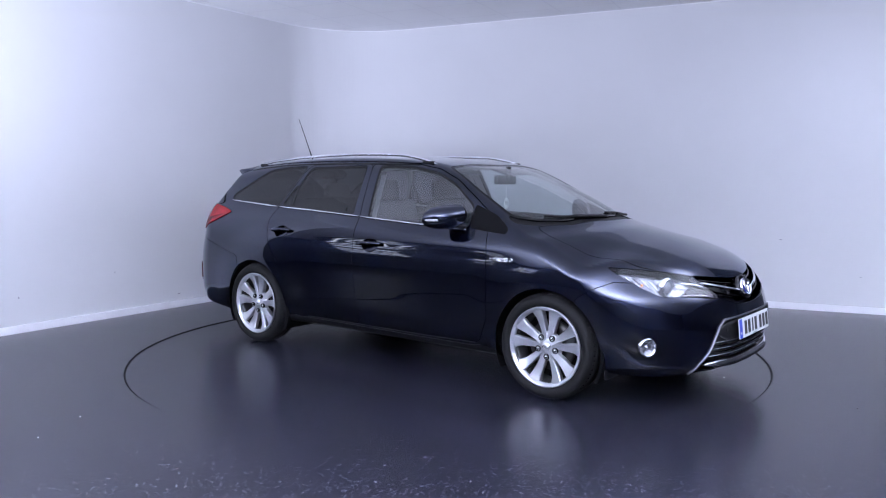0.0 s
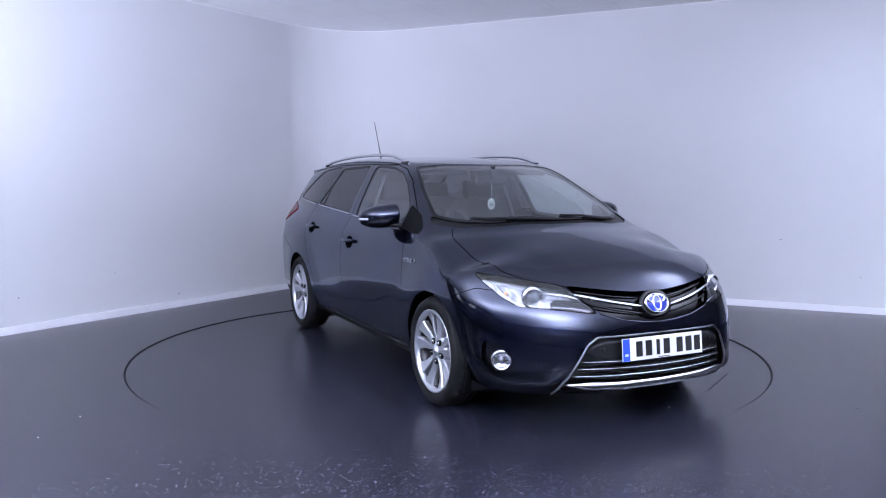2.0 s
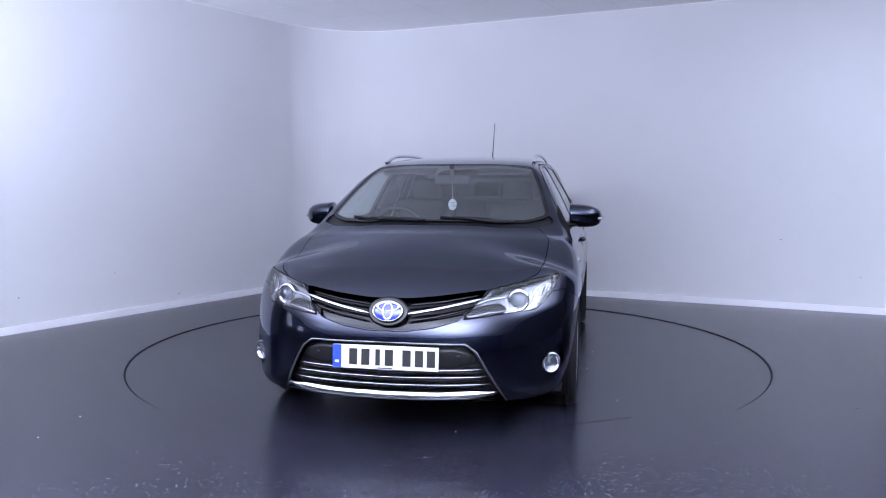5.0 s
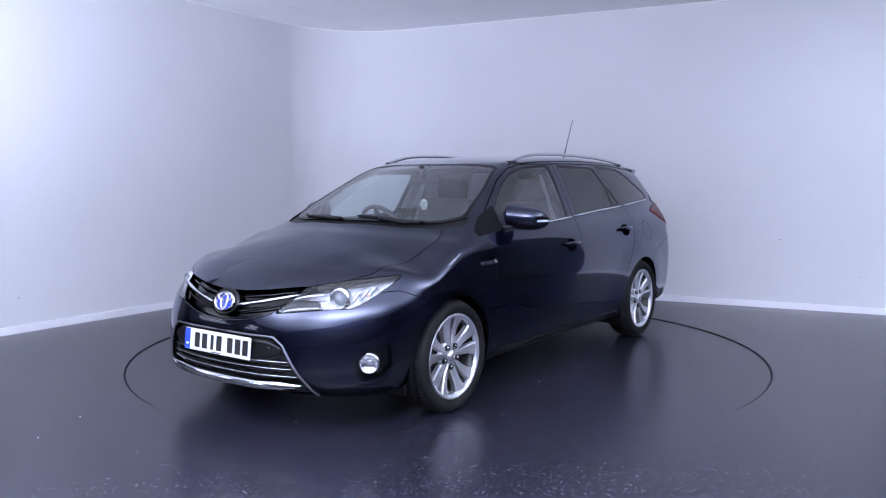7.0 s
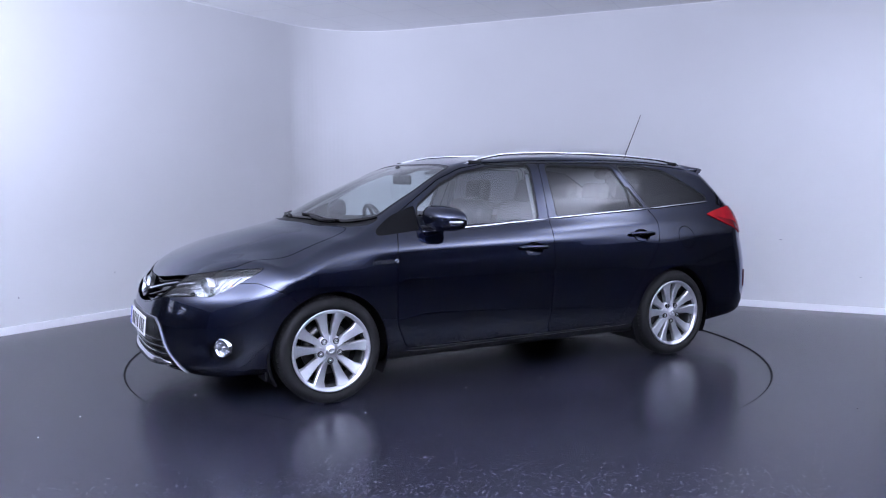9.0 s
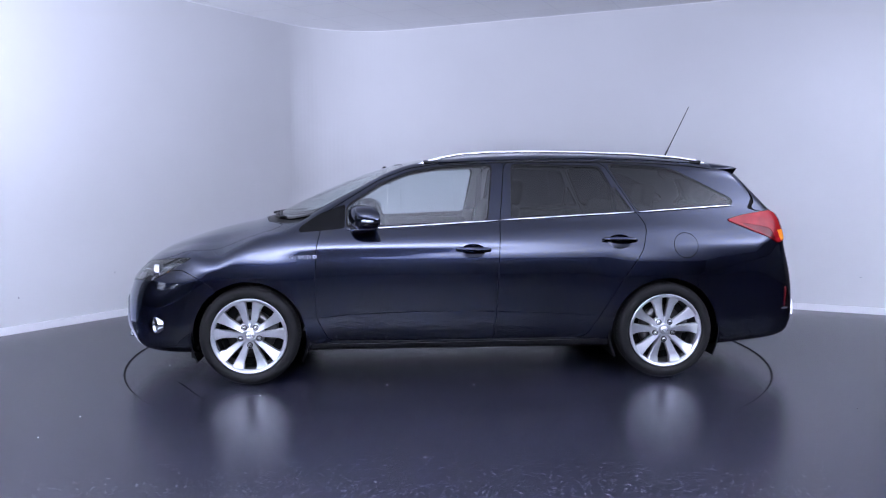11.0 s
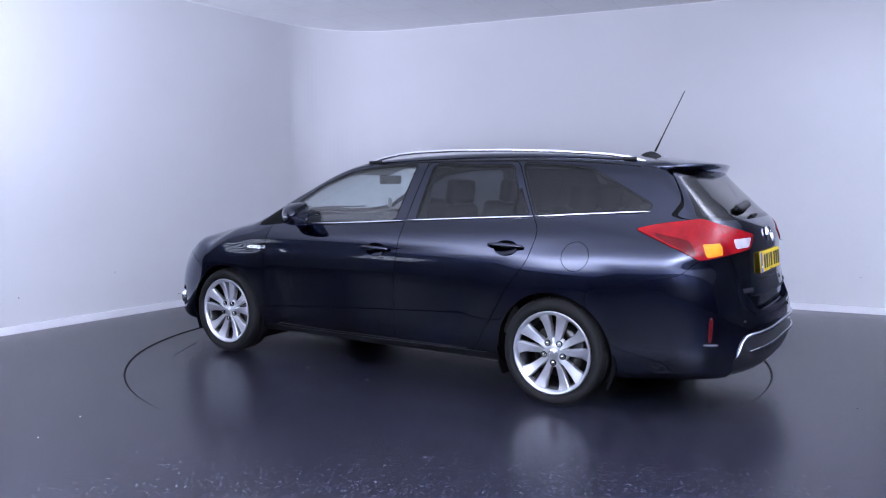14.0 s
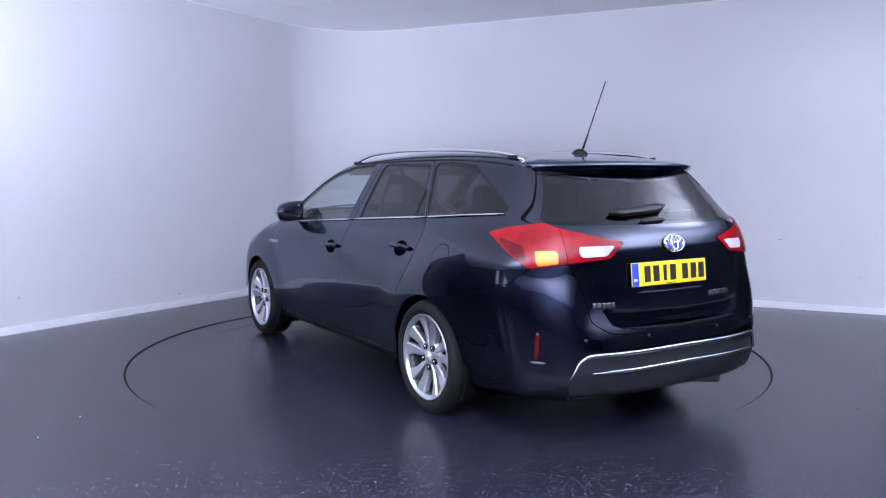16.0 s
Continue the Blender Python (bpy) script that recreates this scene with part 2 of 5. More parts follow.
def turntable():
    n, r = 160, 2.237
    v = [(0, 0, 0.004)] + [(r * math.cos(2 * math.pi * i / n), r * math.sin(2 * math.pi * i / n), 0.004) for i in range(n)]
    f = [(0, 1 + i, 1 + (i + 1) % n) for i in range(n)]
    t = mesh("turntable", v, f, FLOOR)
    t.matrix_world = Matrix.Translation(HUB)
    tagged(t, "round turntable flush with the floor, covered in dark vinyl", "turntable")
    # the dark gap round the table and the upright edge of the floor beyond it
    v, f = [], []
    for i in range(n):
        a = 2 * math.pi * i / n
        for q, z in ((r - 0.001, 0.004), (r, 0.001), (r + 0.0125, 0.001), (r + 0.0125, FLOOR_Z - 0.0008)):
            v.append((q * math.cos(a), q * math.sin(a), z))
        j = (i + 1) % n
        f += [(4 * i + k, 4 * i + k + 1, 4 * j + k + 1, 4 * j + k) for k in range(3)]
    mesh("seam", v, f, SEAM, t)
    # a dark joint line in the covering
    back = Matrix.Rotation(-math.radians(angle(3.5)), 4, "Z")
    a, b = (back @ (Vector(p) - HUB) for p in ((1.126, 4.223, 0), (1.508, 4.525, 0)))
    n = (b - a).cross(Vector((0, 0, 1))).normalized() * 0.0028
    mesh("joint_line", [p + Vector((0, 0, 0.0055)) for p in (a - n, b - n * 0.6, b + n * 0.6, a + n)], [(0, 1, 2, 3)], SEAM, t)
    return t


table = turntable()


def crumbs():
    """A few pale crumbs of dirt on the floor and on the turntable."""
    back = Matrix.Rotation(-math.radians(angle(9.0)), 4, "Z")
    for x, y, on_table in ((-1.97, 3.76, 0), (-1.92, 4.10, 0), (0.14, 4.72, 1), (-0.42, 4.20, 1), (-1.45, 4.55, 1), (0.62, 4.95, 1)):
        bm = bmesh.new()
        bmesh.ops.create_icosphere(bm, subdivisions=1, radius=0.0038, matrix=Matrix.Diagonal((1.3, 0.8, 0.5, 1)))
        p = back @ (Vector((x, y, 0)) - HUB) + Vector((0, 0, 0.006)) if on_table else Vector((x, y, FLOOR_Z + 0.002))
        ob = part("crumb", bm, PAPER, table if on_table else None)
        ob.matrix_basis = Matrix.Translation(p)
        if not on_table:
            tagged(ob, "tiny pale crumb of dirt on the floor", "dirt", "crumbs on the floor")


crumbs()


def scuffs():
    """Small grey scuffs on the white walls."""
    wall = bpy.data.objects["wall_back"]
    for (x, y), z, w, h in (((3.27, 7.647), 0.68, 0.045, 0.010), ((-3.46, 6.403), 0.30, 0.02, 0.02), ((-2.98, 7.152), 0.42, 0.012, 0.02), ((-2.60, 7.745), 0.14, 0.05, 0.012), ((3.9, 7.346), 0.35, 0.03, 0.008)):
        d = Vector((1, -0.478, 0)).normalized() if x > 0 else Vector((1, 1.56, 0)).normalized()
        n = Vector((-0.478, -1, 0)).normalized() if x > 0 else Vector((1.56, -1, 0)).normalized()
        c = Vector((x, y, z)) + n * 0.003
        up = Vector((0, 0, 1))
        pts = [c + d * (w * math.cos(a) * (0.6 + 0.4 * math.cos(3 * a + x))) / 2 + up * (h * math.sin(a)) / 2 for a in (2 * math.pi * k / 10 for k in range(10))]
        ob = mesh("scuff", pts, [tuple(range(10))], SCUFF, wall)


scuffs()

# ---- body shape: half width, top, nose and tail of the car as smooth fields ----


def spline(xs, ys):
    """A smooth monotone-ish curve through knots (Catmull-Rom tangents)."""
    xs, ys = np.array(xs, float), np.array(ys, float)
    if xs[0] > xs[-1]:
        xs, ys = xs[::-1], ys[::-1]
    d = np.diff(ys) / np.diff(xs)
    m = np.concatenate([[d[0]], (d[1:] * np.diff(xs)[:-1] + d[:-1] * np.diff(xs)[1:]) / (xs[2:] - xs[:-2]), [d[-1]]])

    def f(x):
        x = np.asarray(x, float)
        i = np.clip(np.searchsorted(xs, x) - 1, 0, len(xs) - 2)
        h = xs[i + 1] - xs[i]
        t = np.clip((x - xs[i]) / h, -0.0, 1.0)
        y = (ys[i] * (1 + 2 * t) * (1 - t) ** 2 + m[i] * h * t * (1 - t) ** 2 + ys[i + 1] * t * t * (3 - 2 * t) + m[i + 1] * h * t * t * (t - 1))
        return y + np.where(x < xs[0], (x - xs[0]) * m[0], 0) + np.where(x > xs[-1], (x - xs[-1]) * m[-1], 0)
    return f


def ramp(x, a, b):
    t = np.clip((x - a) / (b - a), 0, 1)
    return t * t * (3 - 2 * t)


def smax(a, b, r):
    return np.maximum(a, b) + np.maximum(r - np.abs(a - b), 0) ** 2 / (4 * r)


TOP = spline([2.30, 2.18, 2.05, 1.94, 1.705, 1.474, 1.33, 1.22, 1.0, 0.7, 0.45, 0.25, 0.0, -0.5, -1.0, -1.5, -1.9, -2.3],
             [0.60, 0.690, 0.765, 0.812, 0.895, 0.955, 0.985, 1.026, 1.134, 1.264, 1.349, 1.391, 1.414, 1.436, 1.433, 1.405, 1.362, 1.30])
SECT = spline([0.15, 0.25, 0.35, 0.5, 0.68, 0.78, 0.86, 0.93, 1.0, 1.1, 1.2, 1.355, 1.5],
              [0.90, 0.935, 0.968, 0.988, 1.0, 0.99, 0.968, 0.93, 0.885, 0.83, 0.77, 0.668, 0.56])
PLAN = spline([2.3, 2.0, 1.8, 1.6, 1.3, 0.9, 0.0, -0.9, -1.3, -1.7, -2.0, -2.4],
              [0.80, 0.835, 0.852, 0.866, 0.877, 0.874, 0.871, 0.872, 0.875, 0.86, 0.83, 0.76])
NOSE = spline([0.1, 0.2, 0.3, 0.42, 0.55, 0.63, 0.70, 0.8, 1.0], [2.06, 2.13, 2.185, 2.19, 2.168, 2.135, 2.08, 2.0, 1.8])
TAIL = spline([0.15, 0.22, 0.32, 0.45, 0.54, 0.57, 0.60, 0.65, 0.8, 0.95, 1.02, 1.1, 1.235, 1.35, 1.5],
              [-2.18, -2.27, -2.325, -2.333, -2.320, -2.310, -2.298, -2.280, -2.258, -2.24, -2.205, -2.12, -1.98, -1.87, -1.72])

TAIL_EDGE = spline([0.15, 0.22, 0.32, 0.45, 0.54, 0.65, 0.8, 0.95, 1.02, 1.1, 1.235, 1.35, 1.5],
                   [-2.18, -2.27, -2.325, -2.335, -2.330, -2.315, -2.278, -2.24, -2.205, -2.12, -1.98, -1.87, -1.72])


def top_z(x, y):
    screen = ramp(x, 0.1, 0.7) * (1 - ramp(x, 1.45, 1.75))
    hood = ramp(x, 1.2, 1.6)
    edge = 0.40 + 0.20 * np.clip((2.0 - x) / 0.8, 0, 1.2)
    dome = 0.008 * hood * (1 - ramp(x, 1.80, 2.05)) * ramp(y, edge - 0.11, edge + 0.08)   # the bonnet's raised middle
    return -dome + TOP(x + 0.40 * screen * y * y) - (0.075 + 0.07 * hood) * y * y


def half_width(x, z):
    w = PLAN(x) * SECT(z)
    back = np.clip((-x - 1.0) / 1.0, 0, 1.5)
    w = w * (1 - 0.055 * back ** 2 * ramp(z, 0.85, 1.1))
    # shoulder crease: the skin leans in above it and drops steeply below
    h = z - (0.908 - 0.042 * x)
    tent = ramp(1 - np.sqrt(h * h + 0.022 ** 2) / 0.105, 0, 1)
    w = w + 0.010 * tent * ramp(x, -1.9, -1.1) * (1 - ramp(x, 0.75, 1.25))
    for cx_ in (1.3, -1.3):   # lips over the wheels
        d = np.hypot(x - cx_, z - 0.30)
        w = w + 0.010 * (1 - ramp(d, 0.345, 0.60))
    return w


def body_field(p):
    x, y, z = p[:, 0], np.abs(p[:, 1]), p[:, 2]
    slope = (TOP(x + 0.01) - TOP(x - 0.01)) / 0.02
    a = (z - top_z(x, y)) / np.sqrt(1 + slope ** 2)
    b = (y - half_width(x, z)) * 0.93
    u = np.clip(y / 0.88, 0, 1.2)
    lip = 0.030 * (1 - ramp(z, 0.240, 0.325)) * ramp(u, 0.58, 0.72)   # ledge under the fog lamps
    c = (x - (NOSE(z) + lip - 0.50 * u ** 3.3)) * 0.85
    side_u = ramp(u, 0.58, 0.74)
    d = (TAIL(z) * (1 - side_u) + TAIL_EDGE(z) * side_u + 0.30 * u ** 3.5 - x) * 0.85
    s = smax(a, b, 0.09 - 0.035 * ramp(x, 0.2, 0.6))
    s = smax(s, c, 0.07)
    s = smax(s, d, 0.05 + 0.07 * (1 - ramp(z, 0.80, 1.02)))
    return smax(s, (0.19 + 0.04 * ramp(-x, 1.5, 2.2) - z), 0.05)


def body_normal(p):
    e = 1e-3
    g = np.stack([body_field(p + np.eye(3)[k] * e) - body_field(p - np.eye(3)[k] * e) for k in range(3)], 1)
    return g / np.maximum(np.linalg.norm(g, axis=1, keepdims=True), 1e-9)


# ---- end of shape ----


def shell_grid():
    """Vertices and quads of the closed body skin, found by going outwards from a spine."""
    nx, ny, nz = 236, 76, 64
    lo, hi = np.array([-2.6, -1.0, 0.12]), np.array([2.45, 1.0, 1.6])
    index, verts, faces = {}, [], []
    steps = (nx, ny, nz)

    def vid(i, j, k):
        key = (i, j, k)
        if key not in index:
            index[key] = len(verts)
            verts.append((i / nx, j / ny, k / nz))
        return index[key]
    for ax in range(3):
        u, v = (ax + 1) % 3, (ax + 2) % 3
        for side in (0, 1):
            for i in range(steps[u]):
                for j in range(steps[v]):
                    q = []
                    for di, dj in ((0, 0), (1, 0), (1, 1), (0, 1)):
                        c = [0, 0, 0]
                        c[ax], c[u], c[v] = side * steps[ax], i + di, j + dj
                        q.append(vid(*c))
                    faces.append(tuple(q) if side else tuple(q[::-1]))
    p = lo + np.array(verts) * (hi - lo)
    o = np.stack([np.clip(p[:, 0], -2.45, 2.3) * 0.80, p[:, 1] * 0.45, 0.66 + (p[:, 2] - 0.66) * 0.15], 1)
    d = p - o
    a, b = np.zeros(len(p)), np.full(len(p), 1.6)
    for _ in range(34):
        m = (a + b) / 2
        inside = body_field(o + d * m[:, None]) < 0
        a, b = np.where(inside, m, a), np.where(inside, b, m)
    return o + d * a[:, None], faces


car = new("car")
tagged(car, "dark blue-black estate car with silver alloy wheels", "car")


# ---- cutting the skin into panels ----


def rounded(poly, r=0.02, n=4):
    """The polygon with its corners rounded off."""
    p = np.array(poly, float)
    out = []
    for i in range(len(p)):
        a, b, c = p[i - 1], p[i], p[(i + 1) % len(p)]
        la, lc = np.linalg.norm(a - b), np.linalg.norm(c - b)
        s, e = b + (a - b) * min(r / la, 0.45), b + (c - b) * min(r / lc, 0.45)
        for k in range(n + 1):
            t = k / n
            out.append((1 - t) ** 2 * s + 2 * t * (1 - t) * b + t * t * e)
    return np.array(out)


def poly_field(u, v, poly):
    """The distance to the polygon's edge, negative inside."""
    q = np.stack([u, v], 1)
    best = np.full(len(q), 1e9)
    odd = np.zeros(len(q), bool)
    for a, b in zip(poly, np.roll(poly, -1, 0)):
        e = b - a
        w = q - a
        t = np.clip((w @ e) / max(e @ e, 1e-12), 0, 1)
        best = np.minimum(best, np.hypot(w[:, 0] - t * e[0], w[:, 1] - t * e[1]))
        if a[1] != b[1]:
            odd ^= ((a[1] <= q[:, 1]) != (b[1] <= q[:, 1])) & (q[:, 0] < (q[:, 1] - a[1]) * e[0] / e[1] + a[0])
    return np.where(odd, -best, best)


class Skin:
    def __init__(self, verts, faces):
        self.v, self.faces = verts, faces

    def cut(self, faces, field):
        """Splits faces along field = 0; returns those inside (negative) and outside."""
        ids = np.unique(np.fromiter((i for f in faces for i in f), int))
        val = np.full(len(self.v), 1.0)
        val[ids] = field(self.v[ids])
        val[np.abs(val) < 2e-4] = 2e-4
        neg = (val < 0).tolist()
        inside, outside, cache, extra = [], [], {}, []
        n0 = len(self.v)
        for f in faces:
            k = sum(neg[i] for i in f)
            if k == len(f):
                inside.append(f)
            elif k == 0:
                outside.append(f)
            else:
                a, b = [], []
                for i, j in zip(f, f[1:] + f[:1]):
                    (a if neg[i] else b).append(i)
                    if neg[i] != neg[j]:
                        key = (min(i, j), max(i, j))
                        if key not in cache:
                            t = val[i] / (val[i] - val[j])
                            cache[key] = n0 + len(extra)
                            extra.append(self.v[i] + (self.v[j] - self.v[i]) * t)
                        a.append(cache[key])
                        b.append(cache[key])
                if len(a) > 2:
                    inside.append(tuple(a))
                if len(b) > 2:
                    outside.append(tuple(b))
        if extra:
            self.v = np.concatenate([self.v, np.array(extra)])
        return inside, outside

    def panel(self, name, faces, mat, parent, inset=0.0, rim=0.010, label="", thick=0.0):
        """One panel of the skin as a mesh, with its rim turned inwards."""
        ids = np.unique(np.fromiter((i for f in faces for i in f), int))
        to = {int(k): i for i, k in enumerate(ids)}
        p = self.v[ids]
        n = body_normal(p)
        hollow = callable(inset)
        p = p - n * (inset(p)[:, None] if hollow else inset)
        fs = [tuple(to[i] for i in f) for f in faces]
        vs, ns = [*p], [*n]
        if rim:
            edges = {}
            for f in fs:
                for i, j in zip(f, f[1:] + f[:1]):
                    if (j, i) in edges:
                        del edges[(j, i)]
                    else:
                        edges[(i, j)] = 1
            for i, j in edges:
                e = p[j] - p[i]
                s = np.cross(e, n[i])
                s = s / max(np.linalg.norm(s), 1e-9)
                k = len(vs)
                vs += [p[i], p[j], p[j] - n[j] * rim, p[i] - n[i] * rim]
                ns += [s, s, s, s]
                fs.append((k + 1, k, k + 3, k + 2))
        ob = mesh(name, vs, fs, mat, parent, True)
        if not hollow:
            ob.data.normals_split_custom_set_from_vertices([tuple(a) for a in ns])
        if label:
            ob["label"] = label
        return ob


def both(faces, skin):
    """Faces on the car's left and right."""
    left = [f for f in faces if sum(skin.v[i][1] for i in f) > 0]
    return left, [f for f in faces if sum(skin.v[i][1] for i in f) <= 0]


def side(poly, r=0.02, inner=0.35):
    q = rounded(poly, r)
    return lambda p: np.maximum(poly_field(p[:, 0], p[:, 2], q), inner - np.abs(p[:, 1]))


def fore(poly, r=0.02, x0=1.4):
    q = rounded(poly, r)
    return lambda p: np.maximum(poly_field(np.abs(p[:, 1]), p[:, 2], q), x0 - p[:, 0])


def aft(poly, r=0.02, x0=-1.6):
    q = rounded(poly, r)
    return lambda p: np.maximum(poly_field(np.abs(p[:, 1]), p[:, 2], q), p[:, 0] - x0)


def above(poly, r=0.02, z0=0.62):
    q = rounded(poly, r)
    return lambda p: np.maximum(poly_field(p[:, 0], np.abs(p[:, 1]), q), z0 - p[:, 2])


def wrap_front(poly, r=0.015):
    q = rounded(poly, r)
    return lambda p: np.maximum(poly_field(np.abs(p[:, 1]) - 0.8 * (p[:, 0] - 1.67), p[:, 2], q), 1.4 - p[:, 0])


def wrap_rear(poly, r=0.015):
    q = rounded(poly, r)
    return lambda p: np.maximum(poly_field(np.abs(p[:, 1]) + 0.8 * (p[:, 0] + 2.06), p[:, 2], q), p[:, 0] + 1.5)


def grown(field, d):
    return lambda p: field(p) - d


SCREEN = above([(1.24, -0.1), (1.232, 0.1), (1.175, 0.40), (1.075, 0.57), (0.94, 0.685), (0.65, 0.625), (0.35, 0.535), (0.352, 0.34), (0.40, 0.1), (0.405, -0.1)], 0.05, 0.93)
COWL = above([(1.30, -0.1), (1.285, 0.1), (1.225, 0.42), (1.10, 0.635), (1.0, 0.715), (0.93, 0.70), (1.1, 0.2), (1.1, -0.1)], 0.03, 0.93)
HOOD = above([(2.11, -0.1), (2.09, 0.24), (2.02, 0.42), (1.90, 0.585), (1.76, 0.69), (1.48, 0.70), (1.25, 0.705), (1.105, 0.64), (1.228, 0.42), (1.288, 0.1), (1.303, -0.1)], 0.04)
GLASS_F = side([(0.70, 0.968), (0.70, 1.09), (0.50, 1.222), (0.32, 1.297), (0.10, 1.336), (-0.215, 1.350), (-0.165, 1.003)], 0.03)
GLASS_R = side([(-0.355, 1.350), (-0.92, 1.337), (-0.985, 1.20), (-0.985, 1.056), (-0.33, 1.016)], 0.025)
GLASS_S = side([(-1.003, 1.205), (-1.09, 1.066), (-1.003, 1.060)], 0.006)
GLASS_Q = side([(-0.985, 1.352), (-1.2, 1.342), (-1.40, 1.322), (-1.545, 1.25), (-1.785, 1.125), (-1.775, 1.100), (-1.145, 1.062)], 0.03)
SAIL = side([(1.0, 0.934), (0.99, 0.968), (0.875, 1.045), (0.715, 1.105), (0.715, 0.960), (0.86, 0.945)], 0.015)
DOOR_F = side([(0.858, 0.975), (0.889, 0.837), (0.897, 0.63), (0.893, 0.42), (0.82, 0.268), (0.6, 0.262), (-0.207, 0.262), (-0.222, 0.45), (-0.229, 0.632),
               (-0.248, 0.975), (-0.30, 1.372), (0.10, 1.364), (0.32, 1.328), (0.5, 1.258), (0.70, 1.138), (0.85, 1.045)], 0.03)
DOOR_R = side([(-0.207, 0.262), (-0.222, 0.45), (-0.229, 0.632), (-0.248, 0.975), (-0.30, 1.372), (-0.95, 1.368), (-1.128, 1.05), (-1.185, 0.97), (-1.146, 0.81), (-1.016, 0.636),
               (-0.90, 0.44), (-0.79, 0.262)], 0.05)
HEADLAMP = wrap_front([(0.81, 0.782), (0.60, 0.770), (0.40, 0.752), (0.235, 0.734), (0.126, 0.685), (-0.015, 0.602), (0.20, 0.620), (0.36, 0.630), (0.48, 0.630), (0.60, 0.672), (0.73, 0.735)], 0.02)
GRILLE = fore([(-0.1, 0.690), (0.10, 0.692), (0.24, 0.705), (0.46, 0.732), (0.42, 0.675), (0.345, 0.602), (0.22, 0.568), (0.1, 0.550), (-0.1, 0.547)], 0.02, 1.9)
INTAKE = fore([(-0.1, 0.492), (0.375, 0.490), (0.425, 0.45), (0.552, 0.225), (0.50, 0.222), (-0.1, 0.205)], 0.03, 1.8)
FOG_NOOK = wrap_front([(0.72, 0.455), (0.64, 0.445), (0.49, 0.37), (0.51, 0.300), (0.66, 0.290), (0.73, 0.34)], 0.03)
BUMPER_F = side([(1.5, 0.05), (1.5, 0.60), (1.582, 0.655), (1.70, 0.706), (1.80, 0.70), (1.87, 0.66), (2.0, 0.65), (2.125, 0.62), (2.19, 0.56), (2.4, 0.5), (2.4, 0.05)], 0.01, -1)
TAIL_LAMP = wrap_rear([(1.02, 1.000), (0.887, 1.030), (0.675, 1.058), (0.58, 1.032), (0.188, 0.965), (0.279, 0.892), (0.54, 0.872), (0.762, 0.848), (0.90, 0.92)], 0.02)
AMBER = wrap_rear([(0.725, 0.930), (0.590, 0.934), (0.588, 0.874), (0.715, 0.862)], 0.008)
DEEP = wrap_rear([(0.955, 0.985), (0.79, 0.945), (0.775, 0.875), (0.80, 0.872), (0.90, 0.93)], 0.006)
CLEAR = wrap_rear([(0.475, 0.949), (0.25, 0.951), (0.300, 0.904), (0.455, 0.900)], 0.008)
GLASS_T = aft([(-0.1, 1.312), (0.525, 1.306), (0.565, 1.231), (0.668, 1.055), (0.60, 1.046), (-0.1, 1.040)], 0.03, -1.75)
TAILGATE = aft([(-0.1, 1.355), (0.52, 1.350), (0.585, 1.24), (0.69, 1.055), (0.625, 1.02), (0.622, 0.88), (0.56, 0.74), (0.535, 0.60), (0.45, 0.548), (-0.1, 0.526)], 0.025, -1.7)
STEP = aft([(-0.1, 0.640), (0.40, 0.648), (0.475, 0.668), (0.44, 0.585), (0.36, 0.566), (-0.1, 0.556)], 0.015, -2.0)
BUMPER_R = side([(-1.5, 0.05), (-1.5, 0.665), (-1.634, 0.692), (-1.817, 0.738), (-1.985, 0.776), (-2.04, 0.83), (-2.10, 0.87), (-2.5, 0.87), (-2.5, 0.05)], 0.02, -1)
DIFFUSER = aft([(-0.1, 0.456), (0.55, 0.452), (0.60, 0.432), (0.655, 0.345), (0.62, 0.2), (-0.1, 0.2)], 0.02, -1.9)
ARCHES = lambda p: np.maximum(np.minimum(np.hypot(p[:, 0] - 1.3, p[:, 2] - 0.30), np.hypot(p[:, 0] + 1.3, p[:, 2] - 0.30)) - 0.343, 0.42 - np.abs(p[:, 1]))
FLAP = lambda p: np.maximum(np.hypot(p[:, 0] + 1.425, p[:, 2] - 0.845) - 0.078, 0.5 - p[:, 1])
CUPS = lambda p: np.maximum(np.minimum(np.hypot((p[:, 0] + 0.075) / 1.75, p[:, 2] - 0.818), np.hypot((p[:, 0] + 1.0) / 1.75, p[:, 2] - 0.871)) - 0.044, 0.5 - np.abs(p[:, 1]))
SILL = side([(-0.99, 0.05), (-0.95, 0.252), (0.2, 0.243), (0.93, 0.245), (0.99, 0.05)], 0.01, 0.3)
GAP = 0.0022


def bowl(p):
    """How deep the cups behind the door handles are."""
    return 0.024 * np.sqrt(np.clip(-CUPS(p) / 0.044, 0, 1))


